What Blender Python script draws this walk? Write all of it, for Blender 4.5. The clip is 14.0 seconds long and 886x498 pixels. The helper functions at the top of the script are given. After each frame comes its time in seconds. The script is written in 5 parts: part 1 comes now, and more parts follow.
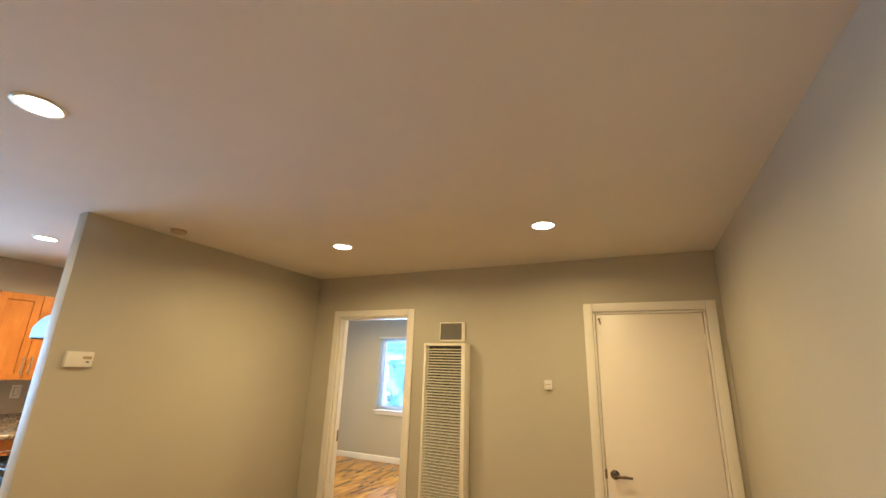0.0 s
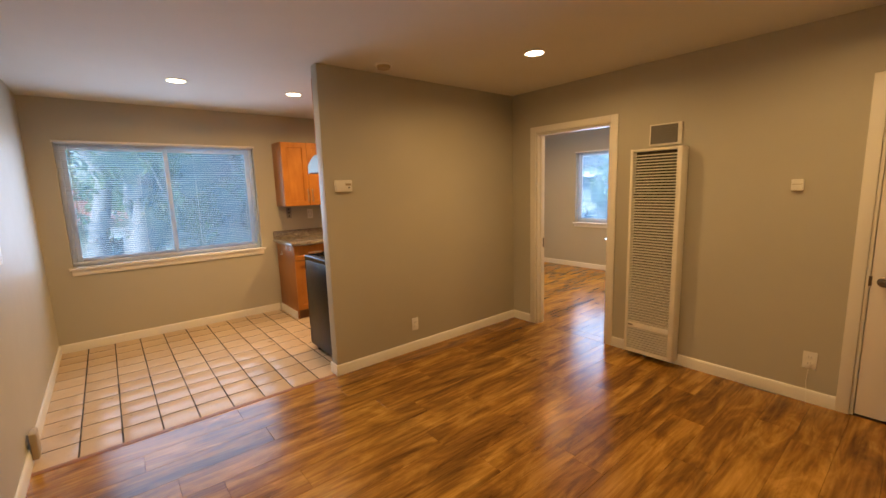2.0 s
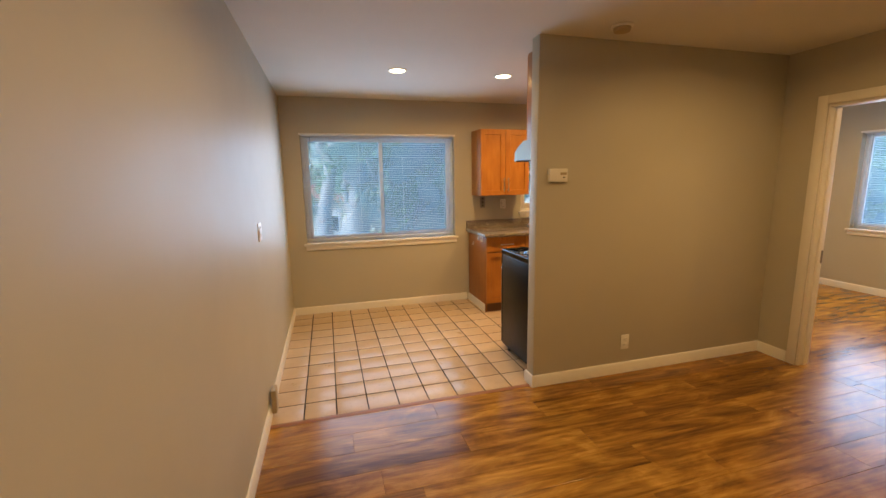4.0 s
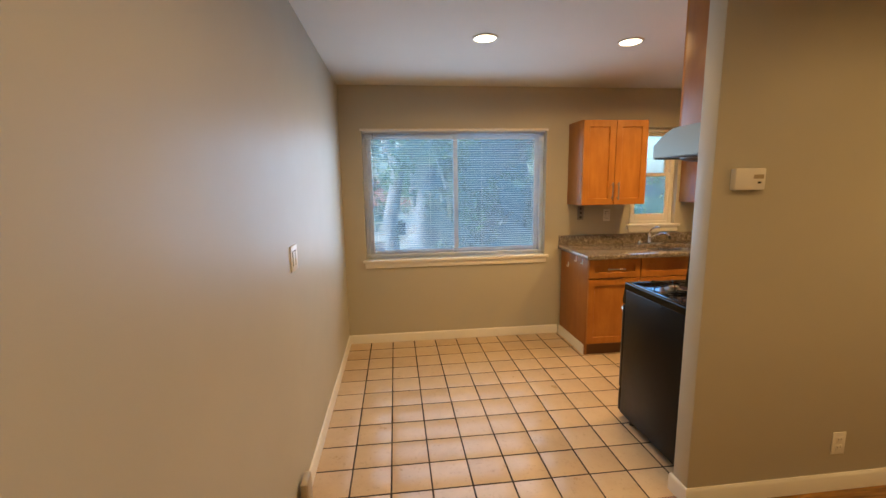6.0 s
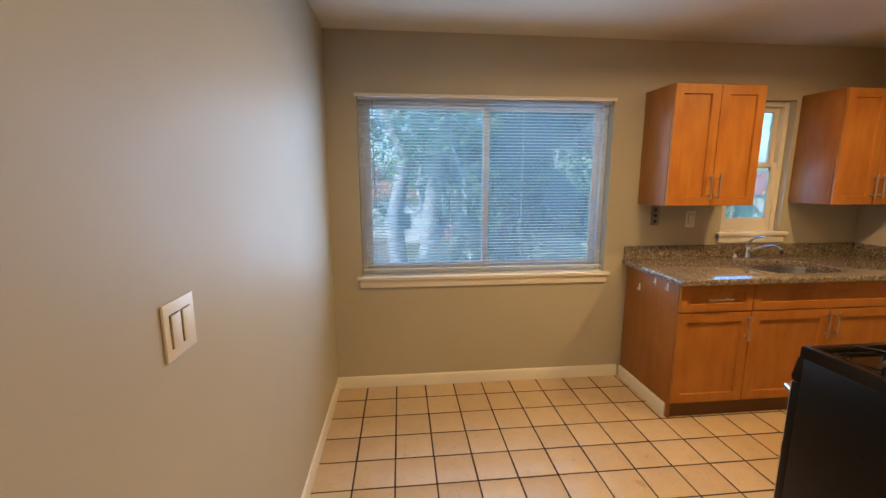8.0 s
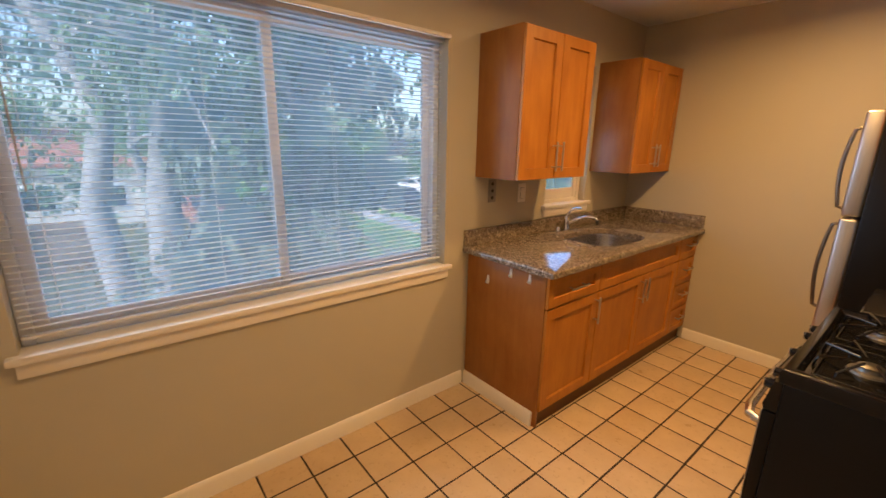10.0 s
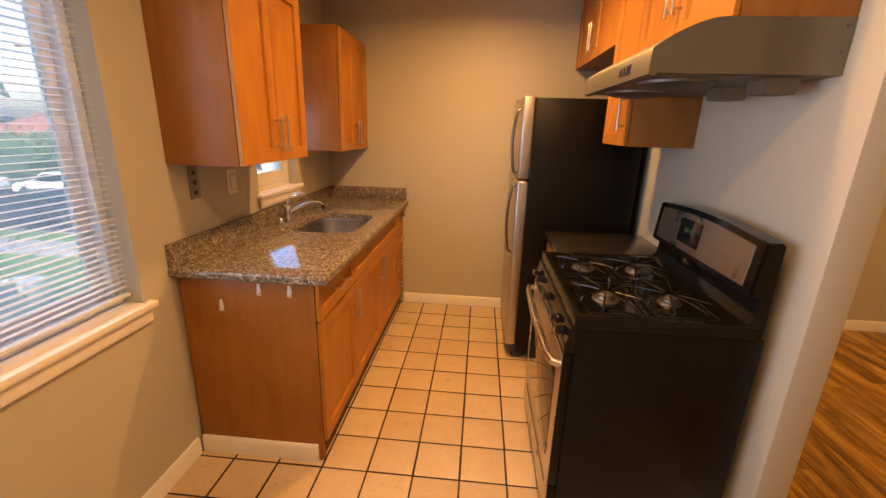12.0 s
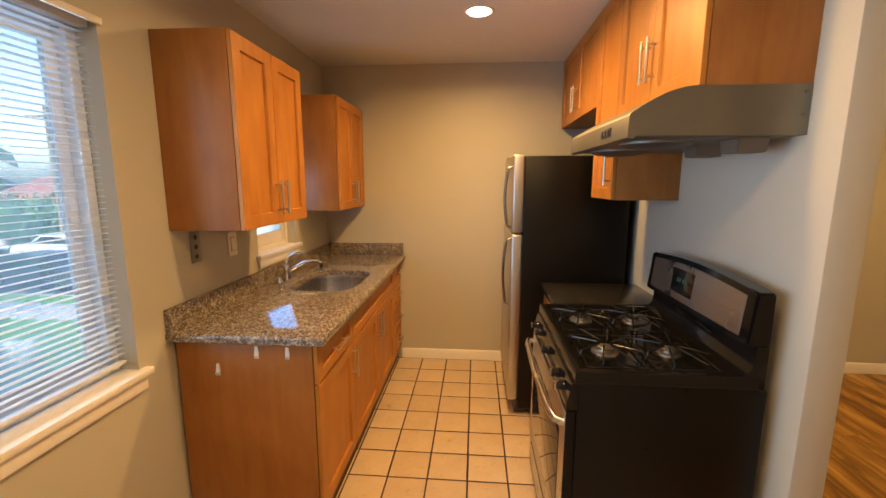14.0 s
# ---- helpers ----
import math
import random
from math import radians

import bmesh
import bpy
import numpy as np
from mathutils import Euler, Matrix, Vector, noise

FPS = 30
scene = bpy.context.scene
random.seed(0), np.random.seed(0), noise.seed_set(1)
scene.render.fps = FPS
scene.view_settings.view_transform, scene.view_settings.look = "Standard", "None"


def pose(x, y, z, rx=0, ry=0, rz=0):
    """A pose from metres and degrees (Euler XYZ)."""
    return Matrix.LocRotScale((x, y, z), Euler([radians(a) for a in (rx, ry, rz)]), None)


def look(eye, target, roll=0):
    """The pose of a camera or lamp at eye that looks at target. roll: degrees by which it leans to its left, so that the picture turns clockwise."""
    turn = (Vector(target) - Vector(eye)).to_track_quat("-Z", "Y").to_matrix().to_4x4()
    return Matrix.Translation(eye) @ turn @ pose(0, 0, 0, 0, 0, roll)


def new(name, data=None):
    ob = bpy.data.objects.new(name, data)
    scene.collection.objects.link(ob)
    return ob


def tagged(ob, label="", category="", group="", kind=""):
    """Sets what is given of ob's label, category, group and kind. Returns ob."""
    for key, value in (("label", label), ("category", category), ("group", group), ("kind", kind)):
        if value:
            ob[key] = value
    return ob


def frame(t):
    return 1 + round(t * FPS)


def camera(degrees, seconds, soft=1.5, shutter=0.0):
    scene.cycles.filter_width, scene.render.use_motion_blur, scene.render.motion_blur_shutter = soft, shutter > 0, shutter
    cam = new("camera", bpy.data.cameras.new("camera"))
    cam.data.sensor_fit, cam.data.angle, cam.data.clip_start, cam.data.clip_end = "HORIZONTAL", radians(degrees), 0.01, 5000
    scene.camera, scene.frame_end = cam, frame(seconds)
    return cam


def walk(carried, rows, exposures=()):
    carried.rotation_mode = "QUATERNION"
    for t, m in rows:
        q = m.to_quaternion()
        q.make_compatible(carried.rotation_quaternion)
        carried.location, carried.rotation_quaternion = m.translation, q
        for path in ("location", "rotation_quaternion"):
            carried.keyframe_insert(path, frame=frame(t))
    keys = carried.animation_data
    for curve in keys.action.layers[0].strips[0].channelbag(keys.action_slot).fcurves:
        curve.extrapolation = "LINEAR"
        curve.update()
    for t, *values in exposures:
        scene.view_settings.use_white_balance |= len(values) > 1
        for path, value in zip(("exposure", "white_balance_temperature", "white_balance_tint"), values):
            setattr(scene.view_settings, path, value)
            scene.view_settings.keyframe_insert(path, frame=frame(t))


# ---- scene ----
cam = camera(94.4, 14.0, soft=1.5, shutter=0.1)
PATH = [
    (0, (0.596, 0.624, 1.56), (-0.227, 2.363, 2.109), 1.8),
    (0.5, (0.563, 0.621, 1.543), (-0.335, 2.395, 1.749), 1.2),
    (1, (0.545, 0.603, 1.522), (-0.544, 2.278, 1.425), -0.3),
    (1.5, (0.548, 0.579, 1.516), (-0.768, 2.067, 1.284), -1.4),
    (2, (0.547, 0.554, 1.501), (-0.985, 1.804, 1.202), -1.8),
    (2.5, (0.527, 0.53, 1.492), (-1.185, 1.511, 1.161), -1.9),
    (3, (0.474, 0.501, 1.487), (-1.339, 1.274, 1.143), -1.4),
    (3.5, (0.288, 0.491, 1.499), (-1.575, 1.135, 1.159), -1.1),
    (6, (-0.867, 0.542, 1.528), (-2.831, 0.765, 1.221), -0.9),
    (6.5, (-1.105, 0.503, 1.524), (-3.067, 0.715, 1.202), -0.6),
    (7, (-1.381, 0.53, 1.504), (-3.346, 0.7, 1.172), 0.0),
    (9.5, (-2.787, 0.522, 1.514), (-4.621, 1.157, 1.031), 0.1),
    (10, (-3.018, 0.553, 1.509), (-4.519, 1.777, 1.012), 1.0),
    (10.5, (-3.206, 0.599, 1.495), (-4.375, 2.141, 0.99), 1.0),
    (11, (-3.354, 0.689, 1.492), (-4.197, 2.427, 0.976), 1.1),
    (11.5, (-3.472, 0.731, 1.479), (-3.867, 2.611, 0.923), 1.5),
    (12, (-3.552, 0.689, 1.49), (-3.712, 2.602, 0.928), 1.7),
    (12.5, (-3.551, 0.663, 1.523), (-3.678, 2.643, 1.275), 1.5),
    (13, (-3.56, 0.632, 1.563), (-3.676, 2.608, 1.851), 1.5),
    (13.5, (-3.557, 0.645, 1.544), (-3.703, 2.64, 1.558), 0.8),
    (14, (-3.549, 0.667, 1.522), (-3.704, 2.634, 1.199), 0.1),
]
EXPOSURES = [(0, 2.8, 4900, 2), (0.7, 2.7, 4850, 4), (1.5, 2.36, 5450, 12), (2, 2.05, 6100, 16), (3, 1.98, 6250, 15), (7, 1.85, 5950, 11), (9.5, 1.8, 5750, 11), (10, 1.82, 6750, 22), (10.5, 1.82, 7600, 31), (11, 1.84, 8350, 37), (12, 2.1, 7800, 31), (13, 2.12, 7400, 23), (14, 2.18, 6550, 16)]
walk(cam, [(t, look(eye, target, roll)) for t, eye, target, roll in PATH], EXPOSURES)

# ---- light ----
world = bpy.data.worlds.new("world")
scene.world = world
world.use_nodes = True
wn = world.node_tree.nodes
sky = wn.new("ShaderNodeTexSky")
sky.sky_type = "NISHITA"
sky.sun_disc = False
sky.sun_elevation, sky.sun_rotation = radians(38), radians(155)
sky.air_density, sky.dust_density, sky.ozone_density = 1.0, 2.5, 1.0
wn["Background"].inputs["Strength"].default_value = 0.15
world.node_tree.links.new(sky.outputs[0], wn["Background"].inputs["Color"])
sun = new("sun", bpy.data.lights.new("sun", "SUN"))
sun.data.energy, sun.data.angle, sun.data.color = 1.5, radians(25), (1.0, 0.95, 0.88)
sun.matrix_world = pose(0, 0, 30, 52, 0, 25)

LAMP_COLOUR = (1.0, 0.59, 0.195)
LAMP_WATTS = (3.0, 2.6, 2.5, 2.5)
KITCHEN_WATTS = (2.9, 3.8, 5.8)
# Unseen bedroom fill lamps, added to brighten the walls seen through the doorway.
BEDROOM_FILL_WATTS = (6.0, 6.0)
CEIL = 2.43
KITCHEN_LAMPS = ((-3.54, 1.13), (-3.54, 2.09), (-3.544, 3.06))
BEDROOM_FILL_LAMPS = ((-3.3, 5.6), (-1.5, 5.6))
LIVING_LAMPS = ((-1.42, 3.06), (0.12, 3.085), (-1.31, 1.17), (0.20, 1.16))
for spots, watts in ((KITCHEN_LAMPS, KITCHEN_WATTS), (LIVING_LAMPS, LAMP_WATTS), (BEDROOM_FILL_LAMPS, BEDROOM_FILL_WATTS)):
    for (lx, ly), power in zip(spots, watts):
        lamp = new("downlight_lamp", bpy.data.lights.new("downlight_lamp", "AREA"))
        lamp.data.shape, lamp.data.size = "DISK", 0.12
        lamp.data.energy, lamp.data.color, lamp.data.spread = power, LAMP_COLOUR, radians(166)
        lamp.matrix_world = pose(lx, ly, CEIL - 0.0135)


WEST_FACE = -4.79


def daylight(m, wide, high, watts, colour, spread=180):
    """Added area lamp that stands in for sky light at a window's opening."""
    ob = new("window_daylight", bpy.data.lights.new("window_daylight", "AREA"))
    ob.data.shape, ob.data.size, ob.data.size_y = "RECTANGLE", wide, high
    ob.data.energy, ob.data.color, ob.data.spread = watts, colour, radians(spread)
    ob.matrix_world = m


daylight(look((WEST_FACE - 0.004, 1.13, 1.435), (0, 1.13, 1.435)), 1.70, 1.18, 4.1, (0.54, 0.76, 1.0), 142)
# Second lamp, added behind the blind to brighten its slats.
daylight(look((WEST_FACE - 0.088, 1.13, 1.435), (0, 1.13, 1.435)), 1.66, 1.12, 1.6, (0.44, 0.71, 1.0))
# Saturated blue lamp, sized and tinted for the reflected patch on the granite.
daylight(look((WEST_FACE - 0.03, 3.145, 1.40), (0, 3.145, 1.40)), 0.32, 0.37, 0.36, (0.14, 0.45, 1.0))
daylight(look((-2.765, 7.054, 1.415), (-2.765, 0, 1.415)), 1.70, 1.18, 6.5, (0.66, 0.79, 1.0))
# Extra lamp behind the bedroom blind, so that its slats look bright.
daylight(look((-2.765, 7.138, 1.415), (-2.765, 0, 1.415)), 1.66, 1.12, 5.5, (0.44, 0.70, 1.0))


# ---- materials ----
class Mat:
    """A node material in short form."""

    def __init__(self, name, rough=0.5, metal=0.0, spec=0.5):
        self.m = bpy.data.materials.new(name)
        self.m.use_nodes = True
        self.t = self.m.node_tree
        self.b = self.t.nodes["Principled BSDF"]
        self.b.inputs["Roughness"].default_value = rough
        self.b.inputs["Metallic"].default_value = metal
        self.b.inputs["Specular IOR Level"].default_value = spec

    def node(self, kind, **inputs):
        n = self.t.nodes.new(kind)
        for key, value in inputs.items():
            n.inputs[key.replace("_", " ")].default_value = value
        return n

    def link(self, a, b):
        self.t.links.new(a, b)

    def coords(self, scale=(1, 1, 1), source="Object", shift=None):
        tc = self.node("ShaderNodeTexCoord")
        mp = self.node("ShaderNodeMapping")
        mp.inputs["Scale"].default_value = scale
        self.link(tc.outputs[source], mp.inputs["Vector"])
        if shift is not None:
            self.link(shift, mp.inputs["Location"])
        return mp.outputs[0]

    def noise(self, vec, scale, detail=4.0, rough=0.55, distort=0.0):
        n = self.node("ShaderNodeTexNoise", Scale=scale, Detail=detail, Roughness=rough, Distortion=distort)
        self.link(vec, n.inputs["Vector"])
        return n.outputs["Fac"]

    def ramp(self, fac, stops):
        r = self.node("ShaderNodeValToRGB")
        e = r.color_ramp.elements
        while len(e) < len(stops):
            e.new(0.5)
        for i, (p, c) in enumerate(stops):
            e[i].position = p
            e[i].color = (*c, 1) if len(c) == 3 else c
        self.link(fac, r.inputs[0])
        return r.outputs[0]

    def mix(self, fac, a, b, mode="MIX"):
        n = self.t.nodes.new("ShaderNodeMix")
        n.data_type, n.blend_type = "RGBA", mode
        for slot, v in ((0, fac), (6, a), (7, b)):
            if isinstance(v, (int, float)):
                n.inputs[slot].default_value = v
            elif isinstance(v, tuple):
                n.inputs[slot].default_value = (*v, 1)
            else:
                self.link(v, n.inputs[slot])
        return n.outputs[2]

    def colour(self, c):
        if isinstance(c, tuple):
            self.b.inputs["Base Color"].default_value = (*c, 1)
        else:
            self.link(c, self.b.inputs["Base Color"])

    def rough(self, fac, low, high):
        n = self.node("ShaderNodeMapRange")
        n.inputs["To Min"].default_value, n.inputs["To Max"].default_value = low, high
        self.link(fac, n.inputs["Value"])
        self.link(n.outputs[0], self.b.inputs["Roughness"])

    def bump(self, fac, strength=0.2, dist=0.002):
        n = self.node("ShaderNodeBump", Strength=strength, Distance=dist)
        self.link(fac, n.inputs["Height"])
        self.link(n.outputs[0], self.b.inputs["Normal"])

    def random(self):
        return self.node("ShaderNodeObjectInfo").outputs["Random"]


def paint(name, colour, rough=0.6, vary=0.04, bump=0.12, grain=260.0, spec=0.4):
    """Rolled paint: fine orange-peel relief, faint uneven patches and scuffs."""
    m = Mat(name, rough, 0, spec)
    v = m.coords()
    big = m.noise(v, 1.3, 5)
    lo = tuple(c * (1 - vary) for c in colour)
    hi = tuple(min(1, c * (1 + vary)) for c in colour)
    m.colour(m.ramp(big, [(0.3, lo), (0.7, hi)]))
    m.rough(m.noise(v, 6.0, 4), rough - 0.06, rough + 0.08)
    m.bump(m.noise(v, grain, 3), bump, 0.0015)
    return m.m


def plain(name, colour, rough=0.5, metal=0.0, bump=0.05, grain=80.0, vary=0.06, spec=0.5):
    m = Mat(name, rough, metal, spec)
    v = m.coords()
    n = m.noise(v, 9.0, 5)
    m.colour(m.ramp(n, [(0.25, tuple(c * (1 - vary) for c in colour)), (0.75, tuple(min(1, c * (1 + vary)) for c in colour))]))
    m.rough(n, max(0.03, rough - 0.06), rough + 0.06)
    m.bump(m.noise(v, grain, 3), bump, 0.001)
    return m.m


WALL = paint("wall_paint", (0.488, 0.462, 0.372), 0.48, 0.03, 0.10, spec=0.4)
CEILING = paint("ceiling_paint", (0.71, 0.70, 0.65), 0.8, 0.03, 0.16, 180.0)
TRIM = paint("trim_paint", (0.80, 0.77, 0.70), 0.36, 0.03, 0.04)
DOORP = paint("door_paint", (0.84, 0.785, 0.715), 0.34, 0.03, 0.05)
PLASTIC = plain("white_plastic", (0.78, 0.76, 0.70), 0.35)
PLASTIC_DARK = plain("dark_plastic", (0.03, 0.03, 0.03), 0.4)
BEIGE_PLASTIC = plain("beige_plastic", (0.42, 0.34, 0.22), 0.4)
VINYL = plain("window_vinyl", (0.80, 0.82, 0.84), 0.3)
HEATER = plain("heater_enamel", (0.80, 0.76, 0.67), 0.32)
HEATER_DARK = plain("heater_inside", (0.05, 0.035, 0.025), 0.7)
CHROME = plain("chrome", (0.78, 0.78, 0.80), 0.08, 1.0, 0.0)
NICKEL = plain("brushed_nickel", (0.62, 0.58, 0.52), 0.26, 1.0, 0.05, 300.0)
PULL = plain("pull_steel", (0.62, 0.60, 0.56), 0.32, 1.0, 0.05, 300.0)
BRONZE = plain("dark_nickel", (0.22, 0.19, 0.16), 0.3, 1.0, 0.05)
BLACK = plain("black_enamel", (0.006, 0.0055, 0.005), 0.09, 0.0, 0.01, spec=0.3)
BLACK_SIDE = plain("black_painted_steel", (0.006, 0.005, 0.004), 0.3, 0.0, 0.25, 420.0, spec=0.18)
IRON = plain("cast_iron", (0.010, 0.010, 0.010), 0.25, 0.0, 0.15, 300.0, spec=0.45)
GROUT = plain("grout", (0.034, 0.021, 0.014), 0.85, 0, 0.5, 200.0, 0.3)
BURNER = plain("burner_aluminium", (0.21, 0.20, 0.18), 0.42, 1.0, 0.1)
DUCT = plain("duct_cardboard", (0.13, 0.105, 0.075), 0.6)
SUBFLOOR = plain("subfloor", (0.12, 0.08, 0.05), 0.9)
STUCCO = plain("exterior_stucco", (0.55, 0.50, 0.42), 0.9, 0, 0.6, 60.0, 0.1)


def stainless(name, axis, tint=(0.56, 0.54, 0.51), rough=0.27):
    """Brushed steel: fine streaks along one axis."""
    m = Mat(name, rough, 1.0)
    scale = [260, 260, 260]
    scale[axis] = 4
    v = m.coords(tuple(scale))
    n = m.noise(v, 1.0, 3)
    m.colour(m.ramp(n, [(0.2, tuple(c * 0.88 for c in tint)), (0.8, tuple(c * 1.08 for c in tint))]))
    m.rough(m.noise(m.coords(), 7.0, 4), rough - 0.05, rough + 0.09)
    m.bump(n, 0.015, 0.0003)
    return m.m


STEEL = stainless("brushed_steel", 1)
STEEL_UP = stainless("brushed_steel_upright", 2, (0.52, 0.50, 0.47), 0.36)
STEEL_SINK = stainless("sink_steel", 1, (0.50, 0.48, 0.46), 0.24)


def glass(name, tint=(0.74, 0.90, 1.0), haze=0.29):
    """Window glass with a blue daylight cast in its tint and a painted haze."""
    m = Mat(name, 0.0, 0)
    m.colour(tint)
    m.b.inputs["Transmission Weight"].default_value = 1.0
    m.b.inputs["IOR"].default_value = 1.45
    # Blue translucent share mixed in as haze, softening the view's contrast.
    veil = m.node("ShaderNodeBsdfTranslucent")
    veil.inputs["Color"].default_value = (0.50, 0.78, 1.0, 1)
    amount = m.node("ShaderNodeMapRange")
    amount.inputs["To Min"].default_value, amount.inputs["To Max"].default_value = haze * 0.6, haze * 1.4
    m.link(m.noise(m.coords(), 3.0, 5), amount.inputs["Value"])
    mixed = m.t.nodes.new("ShaderNodeMixShader")
    m.link(amount.outputs[0], mixed.inputs[0])
    m.link(m.b.outputs[0], mixed.inputs[1])
    m.link(veil.outputs[0], mixed.inputs[2])
    m.link(mixed.outputs[0], m.t.nodes["Material Output"].inputs["Surface"])
    return m.m


GLASS = glass("window_glass")


def oven_glass():
    m = Mat("oven_glass", 0.04, 0.0, 0.9)
    m.colour((0.012, 0.011, 0.01))
    return m.m


OVEN = oven_glass()


def glow(name, colour, strength, base=(0.8, 0.8, 0.78)):
    m = Mat(name, 0.4)
    m.b.inputs["Emission Color"].default_value = (*colour, 1)
    m.b.inputs["Emission Strength"].default_value = strength
    m.colour(base)
    return m.m


DIFFUSER = glow("downlight_diffuser", (1.0, 0.80, 0.50), 3.0)
DISPLAY = glow("clock_digits", (0.05, 0.5, 0.3), 0.012, (0.01, 0.05, 0.03))


# blue raises the blue share, to put window light into the wood's colour.
def maple(name, tint=1.0, blue=1.0):
    """Honey-stained maple: upright grain, blotches, satin varnish."""
    m = Mat(name, 0.4, 0, 0.38)
    shift = m.node("ShaderNodeVectorMath")
    shift.operation = "SCALE"
    shift.inputs[0].default_value = (7.1, 3.7, 11.3)
    m.link(m.random(), shift.inputs["Scale"])
    v = m.coords((8, 8, 1.0), shift=shift.outputs[0])
    g = m.noise(v, 2.0, 5, 0.55, 0.9)
    fine = m.noise(m.coords((110, 110, 2.5), shift=shift.outputs[0]), 1.5, 3)
    blot = m.noise(m.coords((1, 1, 0.6), shift=shift.outputs[0]), 7.0, 4)
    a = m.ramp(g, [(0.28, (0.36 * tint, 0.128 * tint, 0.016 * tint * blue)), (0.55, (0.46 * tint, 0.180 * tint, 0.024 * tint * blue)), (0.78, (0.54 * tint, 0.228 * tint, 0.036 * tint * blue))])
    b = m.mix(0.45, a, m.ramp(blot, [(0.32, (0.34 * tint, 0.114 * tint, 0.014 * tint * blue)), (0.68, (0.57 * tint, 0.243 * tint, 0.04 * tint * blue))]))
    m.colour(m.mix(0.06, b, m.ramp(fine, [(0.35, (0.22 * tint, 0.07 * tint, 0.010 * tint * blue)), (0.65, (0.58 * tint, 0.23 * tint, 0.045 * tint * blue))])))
    m.rough(blot, 0.34, 0.48)
    m.bump(fine, 0.04, 0.0008)
    return m.m


MAPLE = maple("maple", 0.98)
# Toe kicks are a darker brown than the cabinet fronts.
TOE_BROWN = plain("toe_kick_brown", (0.13, 0.055, 0.018), 0.55)
# Darker copy of the maple with bluish window light put into its colour.
MAPLE_BAKED_LIGHT = maple("maple_baked_light", 0.74, 1.45)


def granite():
    """Speckled brown granite, polished."""
    m = Mat("granite", 0.09, 0, 0.55)
    v = m.coords()
    vor = m.node("ShaderNodeTexVoronoi", Scale=150.0)
    warp = m.node("ShaderNodeTexNoise", Scale=60.0, Detail=2.0)
    m.link(v, warp.inputs["Vector"])
    m.link(m.mix(0.03, v, warp.outputs["Color"], "ADD"), vor.inputs["Vector"])
    sep = m.node("ShaderNodeSeparateColor")
    m.link(vor.outputs["Color"], sep.inputs[0])
    speck = m.ramp(sep.outputs[0], [(0.0, (0.012, 0.010, 0.009)), (0.28, (0.06, 0.047, 0.037)), (0.48, (0.17, 0.135, 0.100)), (0.64, (0.36, 0.30, 0.235)), (0.84, (0.62, 0.56, 0.48))])
    speck.node.color_ramp.interpolation = "CONSTANT"
    cloud = m.noise(v, 46.0, 5, 0.7)
    base = m.ramp(cloud, [(0.38, (0.045, 0.036, 0.028)), (0.5, (0.17, 0.135, 0.10)), (0.62, (0.32, 0.27, 0.21))])
    fine = m.ramp(m.noise(v, 320.0, 2), [(0.40, (0.012, 0.009, 0.008)), (0.5, (0.18, 0.13, 0.09)), (0.62, (0.50, 0.43, 0.34))])
    m.colour(m.mix(0.30, m.mix(0.62, base, speck), fine))
    m.rough(m.noise(v, 30, 3), 0.012, 0.03)
    return m.m


GRANITE = granite()


def tile():
    m = Mat("floor_tile_glaze", 0.3, 0, 0.5)
    r = m.random()
    v = m.coords(source="Object")
    shift = m.node("ShaderNodeVectorMath")
    shift.operation = "SCALE"
    shift.inputs[0].default_value = (31, 17, 5)
    m.link(r, shift.inputs["Scale"])
    w = m.coords(shift=shift.outputs[0])
    n = m.noise(w, 9.0, 5, 0.6)
    c = m.ramp(n, [(0.3, (0.51, 0.362, 0.205)), (0.7, (0.64, 0.485, 0.295))])
    c = m.mix(0.5, c, m.ramp(r, [(0.0, (0.51, 0.375, 0.235)), (1.0, (0.63, 0.495, 0.335))]))
    dirt = m.ramp(m.noise(w, 45.0, 4), [(0.28, (0.40, 0.28, 0.19)), (0.42, (1, 1, 1))])
    m.colour(m.mix(0.25, c, dirt, "MULTIPLY"))
    m.rough(n, 0.22, 0.4)
    m.bump(m.noise(w, 60, 3), 0.06, 0.001)
    return m.m


TILE = tile()


